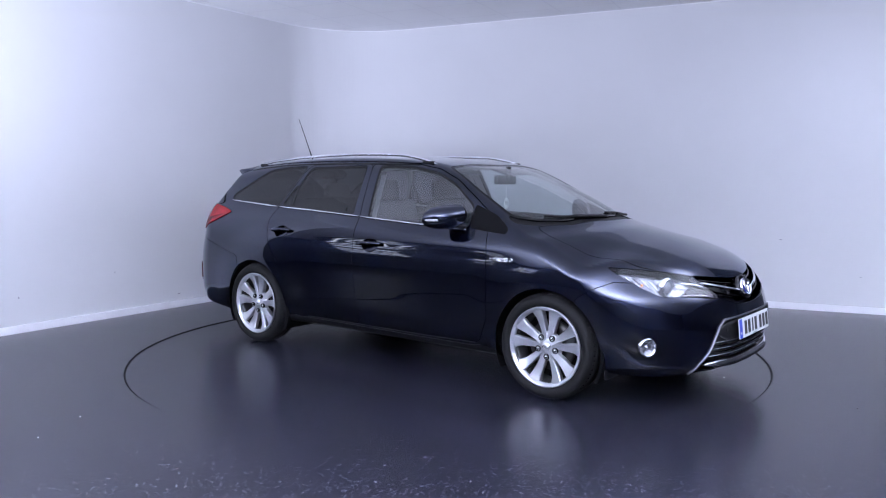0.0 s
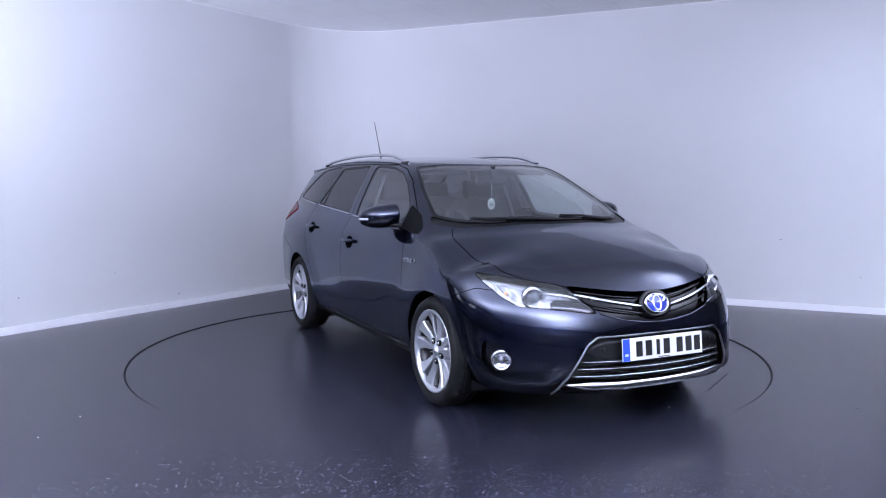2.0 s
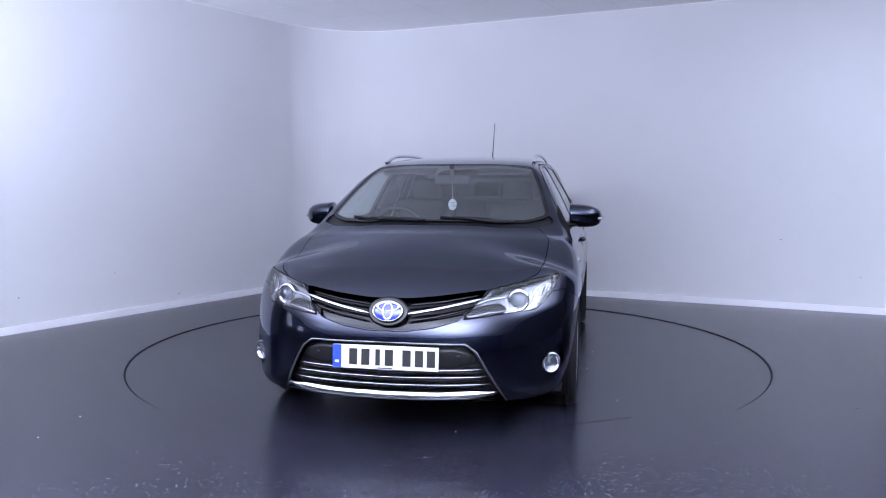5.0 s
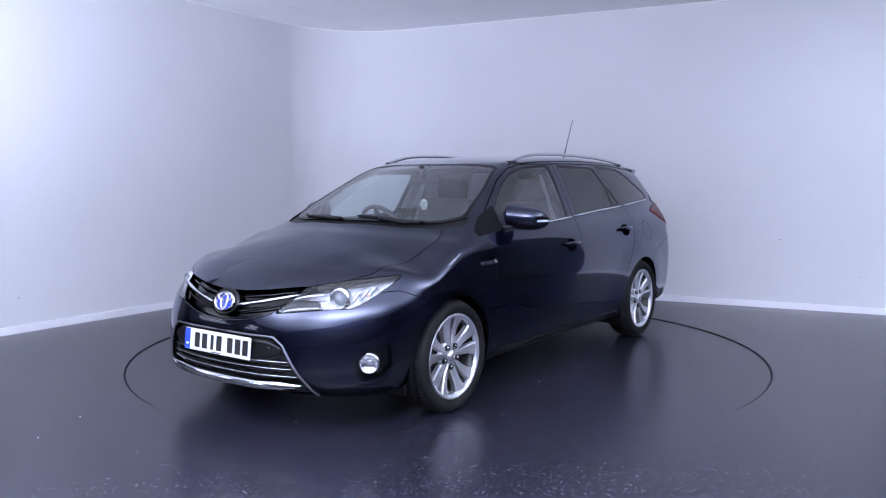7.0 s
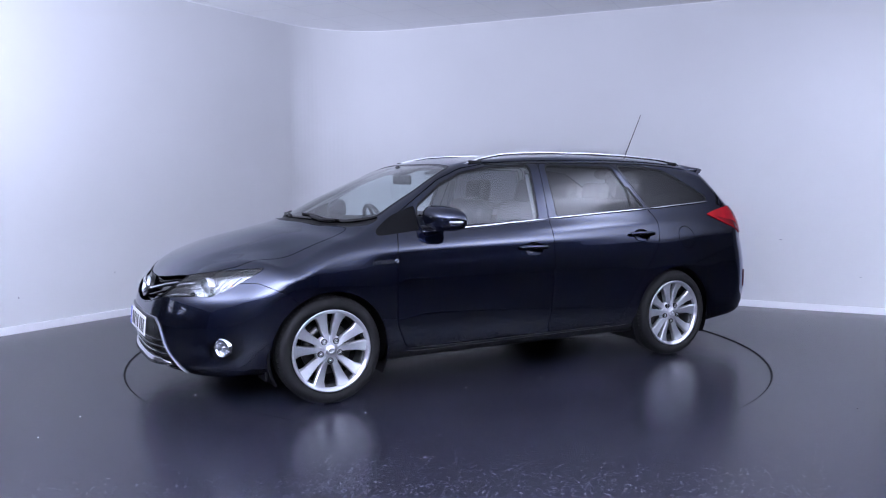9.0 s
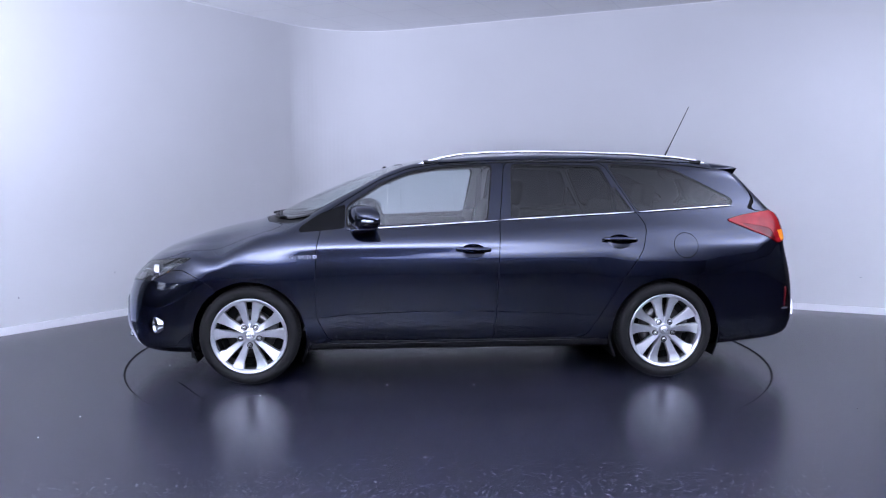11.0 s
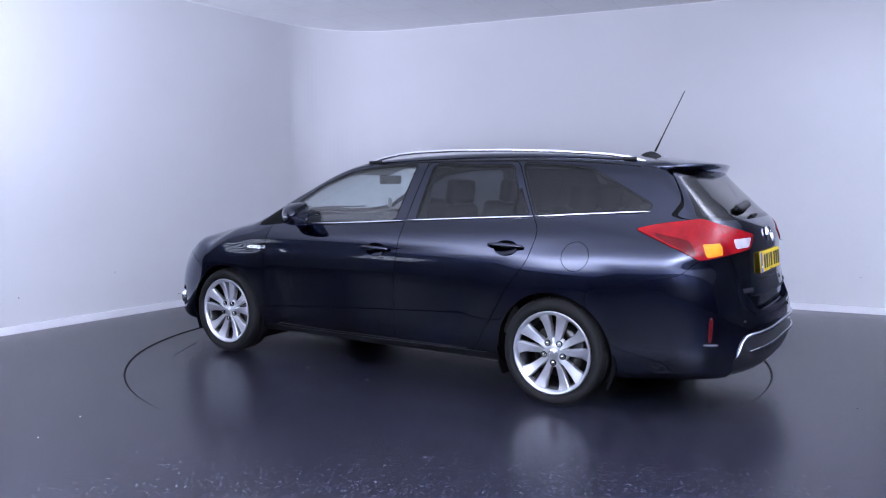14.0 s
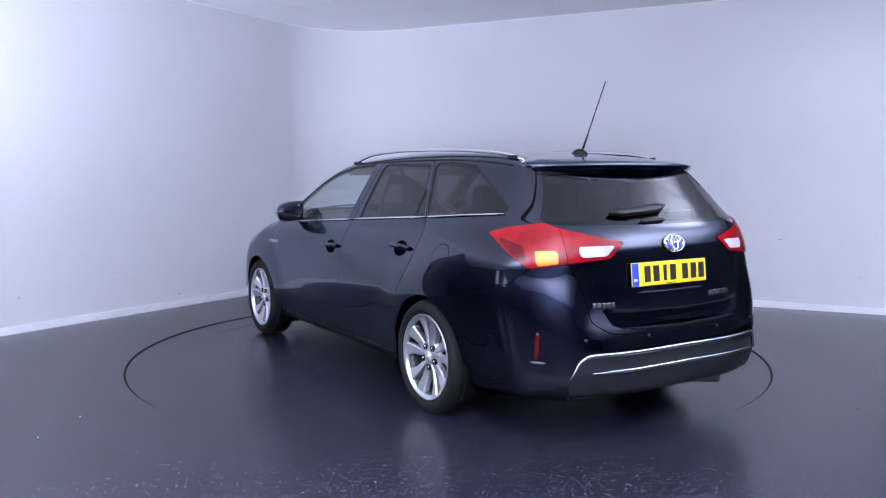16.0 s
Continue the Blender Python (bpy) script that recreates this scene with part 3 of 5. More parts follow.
def build_body():
    v, f = shell_grid()
    skin = Skin(v, f)
    rest = f
    _, rest = skin.cut(rest, ARCHES)
    seams = []
    out = {}

    def take(field, gap=0.0):
        nonlocal rest, seams
        if gap:
            g, rest = skin.cut(rest, grown(field, gap))
            a, s = skin.cut(g, grown(field, -gap))
            seams += s
        else:
            a, rest = skin.cut(rest, field)
        return a

    # windscreen and its black edge
    pane, edge = skin.cut(take(SCREEN), grown(SCREEN, -0.022))
    skin.panel("windscreen", pane, GLASS_CLEAR, car, 0.003, 0, "clear windscreen with a faint green tint")
    skin.panel("screen_border", edge, GLOSS_BLACK, car, 0.002, 0.01)
    # tailgate, its glass and lamps
    pane, edge = skin.cut(take(GLASS_T), grown(GLASS_T, -0.018))
    back_glass, back_edge = pane, edge
    lamps = take(TAIL_LAMP, 0.0015)
    gate = take(TAILGATE, GAP)
    lamps_in, lamps_out = skin.cut(lamps, lambda p: np.abs(p[:, 1]) - 0.622)
    lamps_out = skin.cut(lamps_out, lambda p: np.abs(p[:, 1]) - 0.6245)[1]
    step, gate = skin.cut(gate, STEP)
    tg = skin.panel("tailgate", gate, PAINT, car)
    out["tailgate"] = tg
    skin.panel("recess", step, PAINT, tg, lambda p: 0.004 + 0.34 * np.clip(0.655 - p[:, 2], 0, 0.1), -0.012)
    skin.panel("rear_window", back_glass, GLASS_DARK, tg, 0.003, 0, "dark privacy glass")
    skin.panel("window_border", back_edge, GLOSS_BLACK, tg, 0.002, 0.01)
    for group, parent in ((lamps_out, car), (lamps_in, tg)):
        for half in both(group, skin):
            amber, red = skin.cut(half, AMBER)
            clear, red = skin.cut(red, CLEAR)
            deep, red = skin.cut(red, DEEP)
            lens = skin.panel("tail_lamp", red, LENS_RED, parent, -0.006, 0.03, "red tail lamp lens")
            if deep:
                skin.panel("dark_lens", deep, LENS_DEEP, lens, -0.004, 0.02, "dark red lens")
            if amber:
                skin.panel("indicator_lens", amber, LENS_AMBER, lens, -0.006, 0.02, "amber indicator lens")
            if clear:
                skin.panel("reverse_lens", clear, LENS_CLEAR, lens, -0.006, 0.02, "clear reversing lens")
    # headlamps and grilles
    for half in both(take(HEADLAMP, 0.002), skin):
        housing = skin.panel("headlamp", half, LAMP_BOWL, car, 0.045, 0, "silver headlamp with a projector lens")
        skin.panel("cover", half, GLASS_LAMP, housing, -0.002, 0.04)
        out.setdefault("headlamps", []).append(housing)
    out["grille"] = skin.panel("upper_grille", take(GRILLE), GLOSS_BLACK, car, 0.035, -0.037)
    out["intake"] = skin.panel("lower_grille", take(INTAKE), BLACK, car, 0.030, -0.031)
    # fog lamp recesses: the black colour stands in for shade on the paint
    nooks = take(FOG_NOOK)
    for half in both(nooks, skin):
        out.setdefault("nooks", []).append(skin.panel("fog_lamp_recess", half, GLOSS_BLACK, car, 0.024, -0.024))
    skin.panel("cowl", take(COWL), BLACK, car, 0.012, 0.01)
    skin.panel("bonnet", take(HOOD, GAP), PAINT, car)
    # side windows, doors
    panes = {}
    for key, field in (("f", GLASS_F), ("r", GLASS_R), ("s", GLASS_S), ("q", GLASS_Q)):
        ring = take(grown(field, 0.011))
        pane, seal = skin.cut(ring, field)
        panes[key] = (both(pane, skin), both(seal, skin))
    sails = both(take(SAIL), skin)
    flap = take(FLAP, 0.0016)
    cups = both(take(CUPS), skin)
    front, rear = both(take(DOOR_F, GAP), skin), both(take(DOOR_R, GAP), skin)
    for k in (0, 1):
        door = skin.panel("front_door", front[k], PAINT, car)
        out.setdefault("front_doors", []).append(door)
        skin.panel("window", panes["f"][0][k], GLASS_SIDE, door, 0.005, 0, "clear side window")
        skin.panel("window_seal", panes["f"][1][k], BLACK, door, 0.002, 0.02)
        skin.panel("handle_cup", [q for q in cups[k] if skin.v[q[0]][0] > -0.5], PAINT, door, bowl, 0, "dark hollow behind the handle")
        skin.panel("mirror_base", sails[k], SEAM, door, 0.002, 0.01)
        door = skin.panel("rear_door", rear[k], PAINT, car)
        out.setdefault("rear_doors", []).append(door)
        skin.panel("handle_cup", [q for q in cups[k] if skin.v[q[0]][0] < -0.5], PAINT, door, bowl, 0, "dark hollow behind the handle")
        for key in "rs":
            skin.panel("window", panes[key][0][k], GLASS_DARK, door, 0.005, 0, "dark privacy glass")
            skin.panel("window_seal", panes[key][1][k], BLACK, door, 0.002, 0.02)
        skin.panel("quarter_window", panes["q"][0][k], GLASS_DARK, car, 0.004, 0, "dark privacy glass")
        skin.panel("quarter_window_seal", panes["q"][1][k], BLACK, car, 0.002, 0.02)
    skin.panel("fuel_flap", flap, PAINT, car, 0, 0.008)
    # bumpers
    out["bumper_f"] = skin.panel("front_bumper", take(BUMPER_F, 0.0018), PAINT, car)
    insert = take(DIFFUSER)
    out["bumper_r"] = skin.panel("rear_bumper", take(BUMPER_R, 0.0018), PAINT, car)
    skin.panel("diffuser", insert, INSERT, out["bumper_r"], 0.006, 0.01, "dark grey plastic bumper insert")
    for half in both(take(SILL), skin):
        skin.panel("sill", half, BLACK, car, 0.002, 0.01, "black plastic sill")
    skin.panel("body", rest, PAINT, car)
    skin.panel("inner_frame", seams, SEAM, car, 0.008, 0)
    # the light grey lining behind roof and pillars
    upper = [q for q in rest if min(skin.v[i][2] for i in q) > 1.02 and skin.v[q[0]][0] < 1.0]
    for d in (*front, *rear):
        upper += [q for q in d if min(skin.v[i][2] for i in q) > 1.03]
    skin.panel("headliner", upper, LINING, car, 0.028, 0)
    return out


BUILT = build_body()


def on_body_all(pts, axis, signs, lift=0.0):
    """Points on the skin, found by going outwards along one axis."""
    p = np.array(pts, float).reshape(-1, 3)
    sg = np.broadcast_to(np.asarray(signs, float), len(p))
    a = np.full(len(p), (0.0, 0.0, 0.5)[axis])
    b = (2.6, 1.1, 1.7)[axis] * sg
    for _ in range(26):
        m = (a + b) / 2
        p[:, axis] = m
        inside = body_field(p) < 0
        a, b = np.where(inside, m, a), np.where(inside, b, m)
    n = body_normal(p)
    return [(Vector(q + k * lift), Vector(k)) for q, k in zip(p, n)]


def on_body(x=None, y=None, z=None, lift=0.0):
    """The skin's point with two coordinates given; where all are, x says nose or tail."""
    p = [(x or 0.0, y or 0.0, z or 0.0)]
    if y is None:
        return on_body_all(p, 1, 1, lift)[0]
    if z is None:
        return on_body_all(p, 2, 1, lift)[0]
    return on_body_all(p, 0, 1 if x > 0 else -1, lift)[0]


def spread(pts, n):
    """n points along the polyline, evenly."""
    p = np.array(pts, float)
    s = np.concatenate([[0], np.cumsum(np.linalg.norm(np.diff(p, axis=0), axis=1))])
    t = np.linspace(0, s[-1], n)
    return np.stack([np.interp(t, s, p[:, k]) for k in range(p.shape[1])], 1)


def bar(name, path, normals, width, height, mat, parent, label="", taper=True):
    """A rounded strip swept along a path on the body."""
    v, f, m = [], [], 8
    n = len(path)
    for i, (p, nn) in enumerate(zip(path, normals)):
        p, nn = Vector(p), Vector(nn)
        t = (Vector(path[min(i + 1, n - 1)]) - Vector(path[max(i - 1, 0)])).normalized()
        s = t.cross(nn).normalized()
        e = min(1.0, 0.25 + 4.0 * min(i, n - 1 - i) / n * 2) if taper else 1.0
        for k in range(m):
            a = 2 * math.pi * (k + 0.5) / m
            c, d = math.cos(a), math.sin(a)
            c, d = math.copysign(abs(c) ** 0.6, c), math.copysign(abs(d) ** 0.6, d)
            v.append(p + s * (c * width / 2 * e) + nn * (d * height / 2))
    for i in range(n - 1):
        for k in range(m):
            f.append((i * m + k, i * m + (k + 1) % m, (i + 1) * m + (k + 1) % m, (i + 1) * m + k))
    f += [tuple(range(m))[::-1], tuple((n - 1) * m + k for k in range(m))]
    ob = mesh(name, v, f, mat, parent, True)
    if label:
        ob["label"] = label
    return ob


def bar_yz(name, pts, end, width, height, mat, parent, n=40, lift=0.004, label=""):
    """A strip through (y, z) points on the nose (end 1) or the tail (end -1)."""
    q = on_body_all([(0, y, z) for y, z in spread(pts, n)], 0, end, lift)
    return bar(name, [a for a, _ in q], [b for _, b in q], width, height, mat, parent, label)


def bar_xz(name, pts, sy, width, height, mat, parent, n=40, lift=0.004, label=""):
    q = on_body_all([(x, 0, z) for x, z in spread(pts, n)], 1, 1, lift)
    return bar(name, [(a.x, a.y * sy, a.z) for a, _ in q], [(b.x, b.y * sy, b.z) for _, b in q], width, height, mat, parent, label)


def lathe(bm, prof, n=48, m=None, close=False):
    """Turns (radius, height) points round the z axis."""
    rows = []
    for r, z in prof:
        rows.append([bm.verts.new((m or Matrix()) @ Vector((r * math.cos(2 * math.pi * i / n), r * math.sin(2 * math.pi * i / n), z))) for i in range(n)])
    pairs = list(zip(rows, rows[1:])) + ([(rows[-1], rows[0])] if close else [])
    for a, b in pairs:
        for i in range(n):
            bm.faces.new((a[i], a[(i + 1) % n], b[(i + 1) % n], b[i]))
    for f in bm.faces:
        f.smooth = True


def smooth_part(name, bm, mat, parent, label=""):
    for f in bm.faces:
        f.smooth = True
    ob = part(name, bm, mat, parent, label)
    return ob


# ---- wheels ----


def build_wheel():
    """A wheel with its axis along z, its face up."""
    w = new("wheel")
    w.parent = car
    bm = bmesh.new()
    lathe(bm, [(0.226, 0.065), (0.236, 0.085), (0.252, 0.098), (0.272, 0.100), (0.290, 0.090), (0.300, 0.072), (0.303, 0.055), (0.3035, 0.042), (0.298, 0.040), (0.298, 0.034),
               (0.304, 0.032), (0.305, 0.0), (0.304, -0.032), (0.298, -0.034), (0.298, -0.04), (0.303, -0.045), (0.300, -0.075), (0.285, -0.095), (0.25, -0.10), (0.226, -0.07)], 72, close=True)
    tyre = smooth_part("tyre", bm, RUBBER, w, "black rubber tyre")
    bm = bmesh.new()
    for i in range(72):   # shoulder blocks
        a = 2 * math.pi * i / 72
        box(bm, (0.2965 * math.cos(a), 0.2965 * math.sin(a), 0.062), (0.012, 0.018, 0.034), 0, Matrix.Rotation(a, 4, "Z") @ Matrix.Rotation(-0.45, 4, "Y"))
    tagged(part("tread_pattern", bm, RUBBER, tyre), kind="stuff")
    bm = bmesh.new()
    lathe(bm, [(0.2325, 0.083), (0.2335, 0.089), (0.229, 0.092), (0.2235, 0.089), (0.214, 0.080), (0.209, 0.072), (0.212, 0.060), (0.224, 0.06)], 72, close=True)
    smooth_part("rim", bm, ALLOY, w, "silver alloy rim")
    # barrel behind the spokes, coloured dark to stand for the shade there
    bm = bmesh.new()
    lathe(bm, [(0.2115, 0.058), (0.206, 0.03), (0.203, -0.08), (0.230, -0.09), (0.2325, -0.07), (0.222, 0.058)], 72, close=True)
    smooth_part("barrel", bm, BARREL, w, "inside of the rim, coloured dark for its shade")

    def spoke(centre, lean, wide_side):
        """One flat tapering blade from the hub to the rim, dished at its root."""
        bm = bmesh.new()
        rows = []
        n = 12
        for i in range(n):
            t = i / (n - 1)
            r = 0.045 + t * 0.178
            a = centre + lean * (1.12 - 0.12 * t)
            half = 0.0135 + 0.0185 * t
            zt = 0.062 + 0.022 * t - 0.010 * math.sin(math.pi * t)
            d, s = Vector((math.cos(a), math.sin(a), 0)), Vector((-math.sin(a), math.cos(a), 0))
            # the side towards the wide gap swings out to meet the rim, the side towards the slot stays straight
            flare = 0.016 * float(ramp(np.array(t), 0.66, 1.0)) + 0.010 * float(ramp(np.array(1 - t), 0.80, 1.0))
            rows.append([bm.verts.new(d * r + s * (k * half + (wide_side * flare if k * wide_side > 0 else 0)) + Vector((0, 0, zt + h - 0.007 * (k * wide_side > 0))))
                         for k, h in ((-1.0, -0.034), (-1.0, -0.006), (-0.80, 0.0), (0.80, 0.0), (1.0, -0.006), (1.0, -0.034))])
        for p, q in zip(rows, rows[1:]):
            for k in range(5):
                bm.faces.new((p[k], q[k], q[k + 1], p[k + 1]))
        bmesh.ops.recalc_face_normals(bm, faces=bm.faces)
        return part("spoke", bm, ALLOY, w)
    for i in range(5):
        c = math.pi / 2 + 2 * math.pi * i / 5
        for sgn in (-1, 1):
            spoke(c, sgn * 0.245, sgn)
    bm = bmesh.new()
    lathe(bm, [(0.0001, 0.062), (0.034, 0.062), (0.042, 0.058), (0.074, 0.054), (0.084, 0.048), (0.088, 0.026)], 40)
    smooth_part("hub", bm, ALLOY, w)
    bm = bmesh.new()
    lathe(bm, [(0.0001, 0.078), (0.020, 0.076), (0.029, 0.070), (0.031, 0.060)], 32)
    cap = smooth_part("hub_cap", bm, ALLOY, w, "silver hub cap")
    bm = bmesh.new()
    lathe(bm, [(0.014, 0.0775), (0.017, 0.0800), (0.020, 0.0765)], 24, Matrix.Diagonal((1, 0.7, 1, 1)))
    smooth_part("emblem_ring", bm, CHROME, cap)
    for i in range(5):
        a = math.pi / 2 + 2 * math.pi * (i + 0.5) / 5
        m = Matrix.Translation((0.060 * math.cos(a), 0.060 * math.sin(a), 0))
        bm = bmesh.new()
        lathe(bm, [(0.0175, 0.050), (0.0175, 0.064), (0.015, 0.067), (0.013, 0.060)], 16, m)
        nut = part("wheel_nut", bm, BLACK, w, "wheel nut in a dark recess")
        bm = bmesh.new()
        lathe(bm, [(0.0001, 0.070), (0.006, 0.069), (0.0085, 0.066), (0.0085, 0.050)], 6, m)
        part("nut_head", bm, CHROME, nut)
    bm = bmesh.new()
    lathe(bm, [(0.07, 0.0), (0.148, 0.0), (0.148, -0.022), (0.07, -0.022)], 48, close=True)
    smooth_part("brake_disc", bm, DISC, w, "dull steel brake disc")
    bm = bmesh.new()
    box(bm, (0.135, 0.03, -0.01), (0.06, 0.12, 0.07), 0.012)
    part("brake_caliper", bm, GREY_PLASTIC, w)
    bm = bmesh.new()
    lathe(bm, [(0.0001, -0.045), (0.202, -0.045)], 48)
    part("back_plate", bm, SEAM, w)
    return w


def wheels():
    w = build_wheel()
    w.matrix_basis = pose(1.3, 0.775, 0.305, -90, 0, 0) @ pose(0, 0, 0, 0, 0, 180)
    for x, y in ((-1.3, 0.775), (1.3, -0.775), (-1.3, -0.775)):
        k = copy_thing(w, pose(x, y, 0.305, -90, 0, 0) @ pose(0, 0, 0, 0, 0, 180) if y > 0 else pose(x, y, 0.305, 90, 0, 0))
    # dark linings of the wheel arches
    for x in (1.3, -1.3):
        for s in (1, -1):
            v, f, n = [], [], 28
            for i in range(n + 1):
                a = math.pi * (i / n * 1.3 - 0.15)
                for y, r in ((0.845, 0.350), (0.835, 0.362), (0.45, 0.362)):
                    v.append((x + r * math.cos(a), s * y, 0.30 + r * math.sin(a)))
                if i:
                    k = 3 * i
                    f += [(k - 3, k - 2, k + 1, k), (k - 2, k - 1, k + 2, k + 1)]
            k = len(v)
            v += [(x + 0.362 * math.cos(a), s * 0.45, 0.30 + 0.362 * math.sin(a)) for a in (math.pi * (i / n * 1.3 - 0.15) for i in range(n + 1))]
            f.append(tuple(range(k, k + n + 1)))
            mesh("wheel_arch_liner", v, f, SEAM, car)


wheels()


# ---- trim ----


def side_trim(s):
    """Belt strip, handles, mirror and roof rail of one side; s is 1 for the car's left."""
    k = 0 if s > 0 else 1
    fd, rd = BUILT["front_doors"][k], BUILT["rear_doors"][k]
    bar_xz("belt_strip", [(0.70, 0.949), (0.3, 0.969), (-0.05, 0.989), (-0.238, 0.999)], s, 0.011, 0.010, CHROME, fd, label="chrome belt strip")
    bar_xz("belt_strip", [(-0.258, 1.002), (-0.5, 1.016), (-0.75, 1.030), (-1.125, 1.049)], s, 0.011, 0.010, CHROME, rd, label="chrome belt strip")
    bar_xz("belt_strip", [(-1.145, 1.050), (-1.45, 1.070), (-1.78, 1.089)], s, 0.011, 0.010, CHROME, car, label="chrome belt strip")
    bar_xz("sill_strip", [(0.80, 0.262), (0.4, 0.256), (-0.74, 0.260)], s, 0.006, 0.008, BLACK, car)
    bar_xz("sill_edge", [(0.83, 0.254), (0.79, 0.244), (0.72, 0.2395), (0.1, 0.2418), (-0.5, 0.2465), (-0.82, 0.250), (-0.88, 0.257)], s, 0.0030, 0.0035, DISC, car, 60, 0.002, "thin dull edge of the sill")
    # door handles: a dark cup and a body-coloured grip
    for door, x, z in ((fd, -0.075, 0.822), (rd, -1.0, 0.875)):
        p, n = on_body(x, None, z)
        up = Vector((0, 0, 1))
        m = Matrix.Identity(4)
        fwd = Vector((1, 0, 0.02)).normalized()
        up = n.cross(fwd).normalized() * -1
        up = up if up.z > 0 else -up
        m.col[0].xyz, m.col[1].xyz, m.col[2].xyz, m.col[3].xyz = fwd, up, n, p
        flip = Matrix.Diagonal((1, s, 1, 1))
        bm = bmesh.new()
        rows = []
        for i in range(15):
            t = i / 14 * 2 - 1
            half = 0.0145 * (1 - 0.25 * t * t)
            zc = 0.030 - 0.016 * abs(t) ** 3
            rows.append([bm.verts.new((t * 0.108, 0.004 + half * math.cos(a), zc + 0.010 * math.sin(a))) for a in (2 * math.pi * j / 8 for j in range(8))])
        for a, b in zip(rows, rows[1:]):
            for j in range(8):
                bm.faces.new((a[j], a[(j + 1) % 8], b[(j + 1) % 8], b[j]))
        bm.faces.new(rows[0])
        bm.faces.new(rows[-1][::-1])
        box(bm, (0.088, 0.004, 0.010), (0.02, 0.02, 0.02), 0.004)
        box(bm, (-0.088, 0.004, 0.010), (0.02, 0.02, 0.02), 0.004)
        bmesh.ops.transform(bm, matrix=flip @ m, verts=bm.verts)
        bmesh.ops.recalc_face_normals(bm, faces=bm.faces)
        smooth_part("door_handle", bm, PAINT, door, "body-coloured grip handle")
    # door mirror
    bm = bmesh.new()
    rows = []
    for i in range(15):
        t = i / 14
        y = 0.795 + t * 0.205
        k = math.sqrt(max(0.0, 1 - t ** 3.4)) * (0.90 + 0.10 * t)
        h = 0.075 * k + 0.004
        d = 0.105 * k + 0.004
        xc, zc = 0.60 - 0.055 * t - (0.105 - d) * 0.35, 1.020 + 0.014 * (1 - t) - 0.004 * t
        rows.append([bm.verts.new((xc + d * math.copysign(abs(math.cos(a)) ** 0.7, math.cos(a)) * (1.0 if math.cos(a) > 0 else 0.65),
                                   s * y, zc + h * math.copysign(abs(math.sin(a)) ** 0.8, math.sin(a)))) for a in (2 * math.pi * j / 20 for j in range(20))])
    for a, b in zip(rows, rows[1:]):
        for j in range(20):
            bm.faces.new((a[j], a[(j + 1) % 20], b[(j + 1) % 20], b[j]))
    bm.faces.new(rows[0])
    bm.faces.new(rows[-1][::-1])
    bmesh.ops.recalc_face_normals(bm, faces=bm.faces)
    shell = smooth_part("door_mirror", bm, PAINT, car, "body-coloured door mirror")
    bm = bmesh.new()
    box(bm, (0.533, s * 0.890, 1.030), (0.012, 0.135, 0.088), 0.005)
    part("mirror_glass", bm, MIRROR, shell, "mirror glass")
    bm = bmesh.new()
    rows = []
    for i in range(8):
        t = i / 7
        y = 0.755 + t * 0.10
        rows.append([bm.verts.new((0.635 - 0.03 * t + (0.075 - 0.02 * t) * math.cos(a), s * y, 0.968 + 0.012 * t + (0.022 - 0.004 * t) * math.sin(a))) for a in (2 * math.pi * j / 12 for j in range(12))])
    for a, b in zip(rows, rows[1:]):
        for j in range(12):
            bm.faces.new((a[j], a[(j + 1) % 12], b[(j + 1) % 12], b[j]))
    bm.faces.new(rows[0]), bm.faces.new(rows[-1][::-1])
    bmesh.ops.recalc_face_normals(bm, faces=bm.faces)
    smooth_part("stalk", bm, BLACK, shell)
    pts = [(0.655 - 0.10 * t - 0.02 * t * t, s * (0.905 + 0.100 * math.sin(t * math.pi / 2)), 1.012) for t in (i / 12 for i in range(13))]
    nrm = [(1 - t, s * (0.3 + t), 0) for t in (i / 12 for i in range(13))]
    bar("side_repeater", pts, [Vector(a).normalized() for a in nrm], 0.015, 0.007, LENS_CLEAR, shell, "clear indicator lens")
    # roof rail, a bowed bright bar on two feet
    pts = spread([(0.275, 0.528, 1.352), (0.19, 0.527, 1.386), (0.10, 0.525, 1.410), (-0.04, 0.522, 1.434), (-0.20, 0.520, 1.444), (-0.45, 0.518, 1.450), (-0.8, 0.516, 1.447), (-1.15, 0.513, 1.435),
                  (-1.45, 0.508, 1.414), (-1.60, 0.505, 1.393), (-1.69, 0.503, 1.365)], 60)
    pts = [(x, s * y, z - 0.010) for x, y, z in pts]
    rail = bar("roof_rail", pts, [(0, 0, 1)] * len(pts), 0.021, 0.020, SATIN, car, "satin silver roof rail")
    for x, y, z, l in ((0.17, 0.527, 1.372, 0.10), (-1.60, 0.505, 1.375, 0.08)):
        bm = bmesh.new()
        box(bm, (x, s * y, z), (l, 0.022, 0.022), 0.008)
        part("rail_foot", bm, BLACK, rail)
    # the drip line beside the roof
    pts = [on_body(x, 0.56 - 0.0 * x, None, 0.001) for x in np.linspace(0.12, -1.68, 50)]
    bar("roof_moulding", [(p.x, s * p.y, p.z) for p, _ in pts], [(n.x, s * n.y, n.z) for _, n in pts], 0.012, 0.006, BLACK, car)


SATIN = material("satin_aluminium", (0.74, 0.75, 0.78), 0.24, metal=1.0, vary=0.03, scale=40)
side_trim(1)
side_trim(-1)


def board(bm, w, h, d, m, r=0.01):
    box(bm, (0, 0, 0), (w, h, d), min(r, d * 0.45), None)
    bmesh.ops.transform(bm, matrix=m, verts=bm.verts)


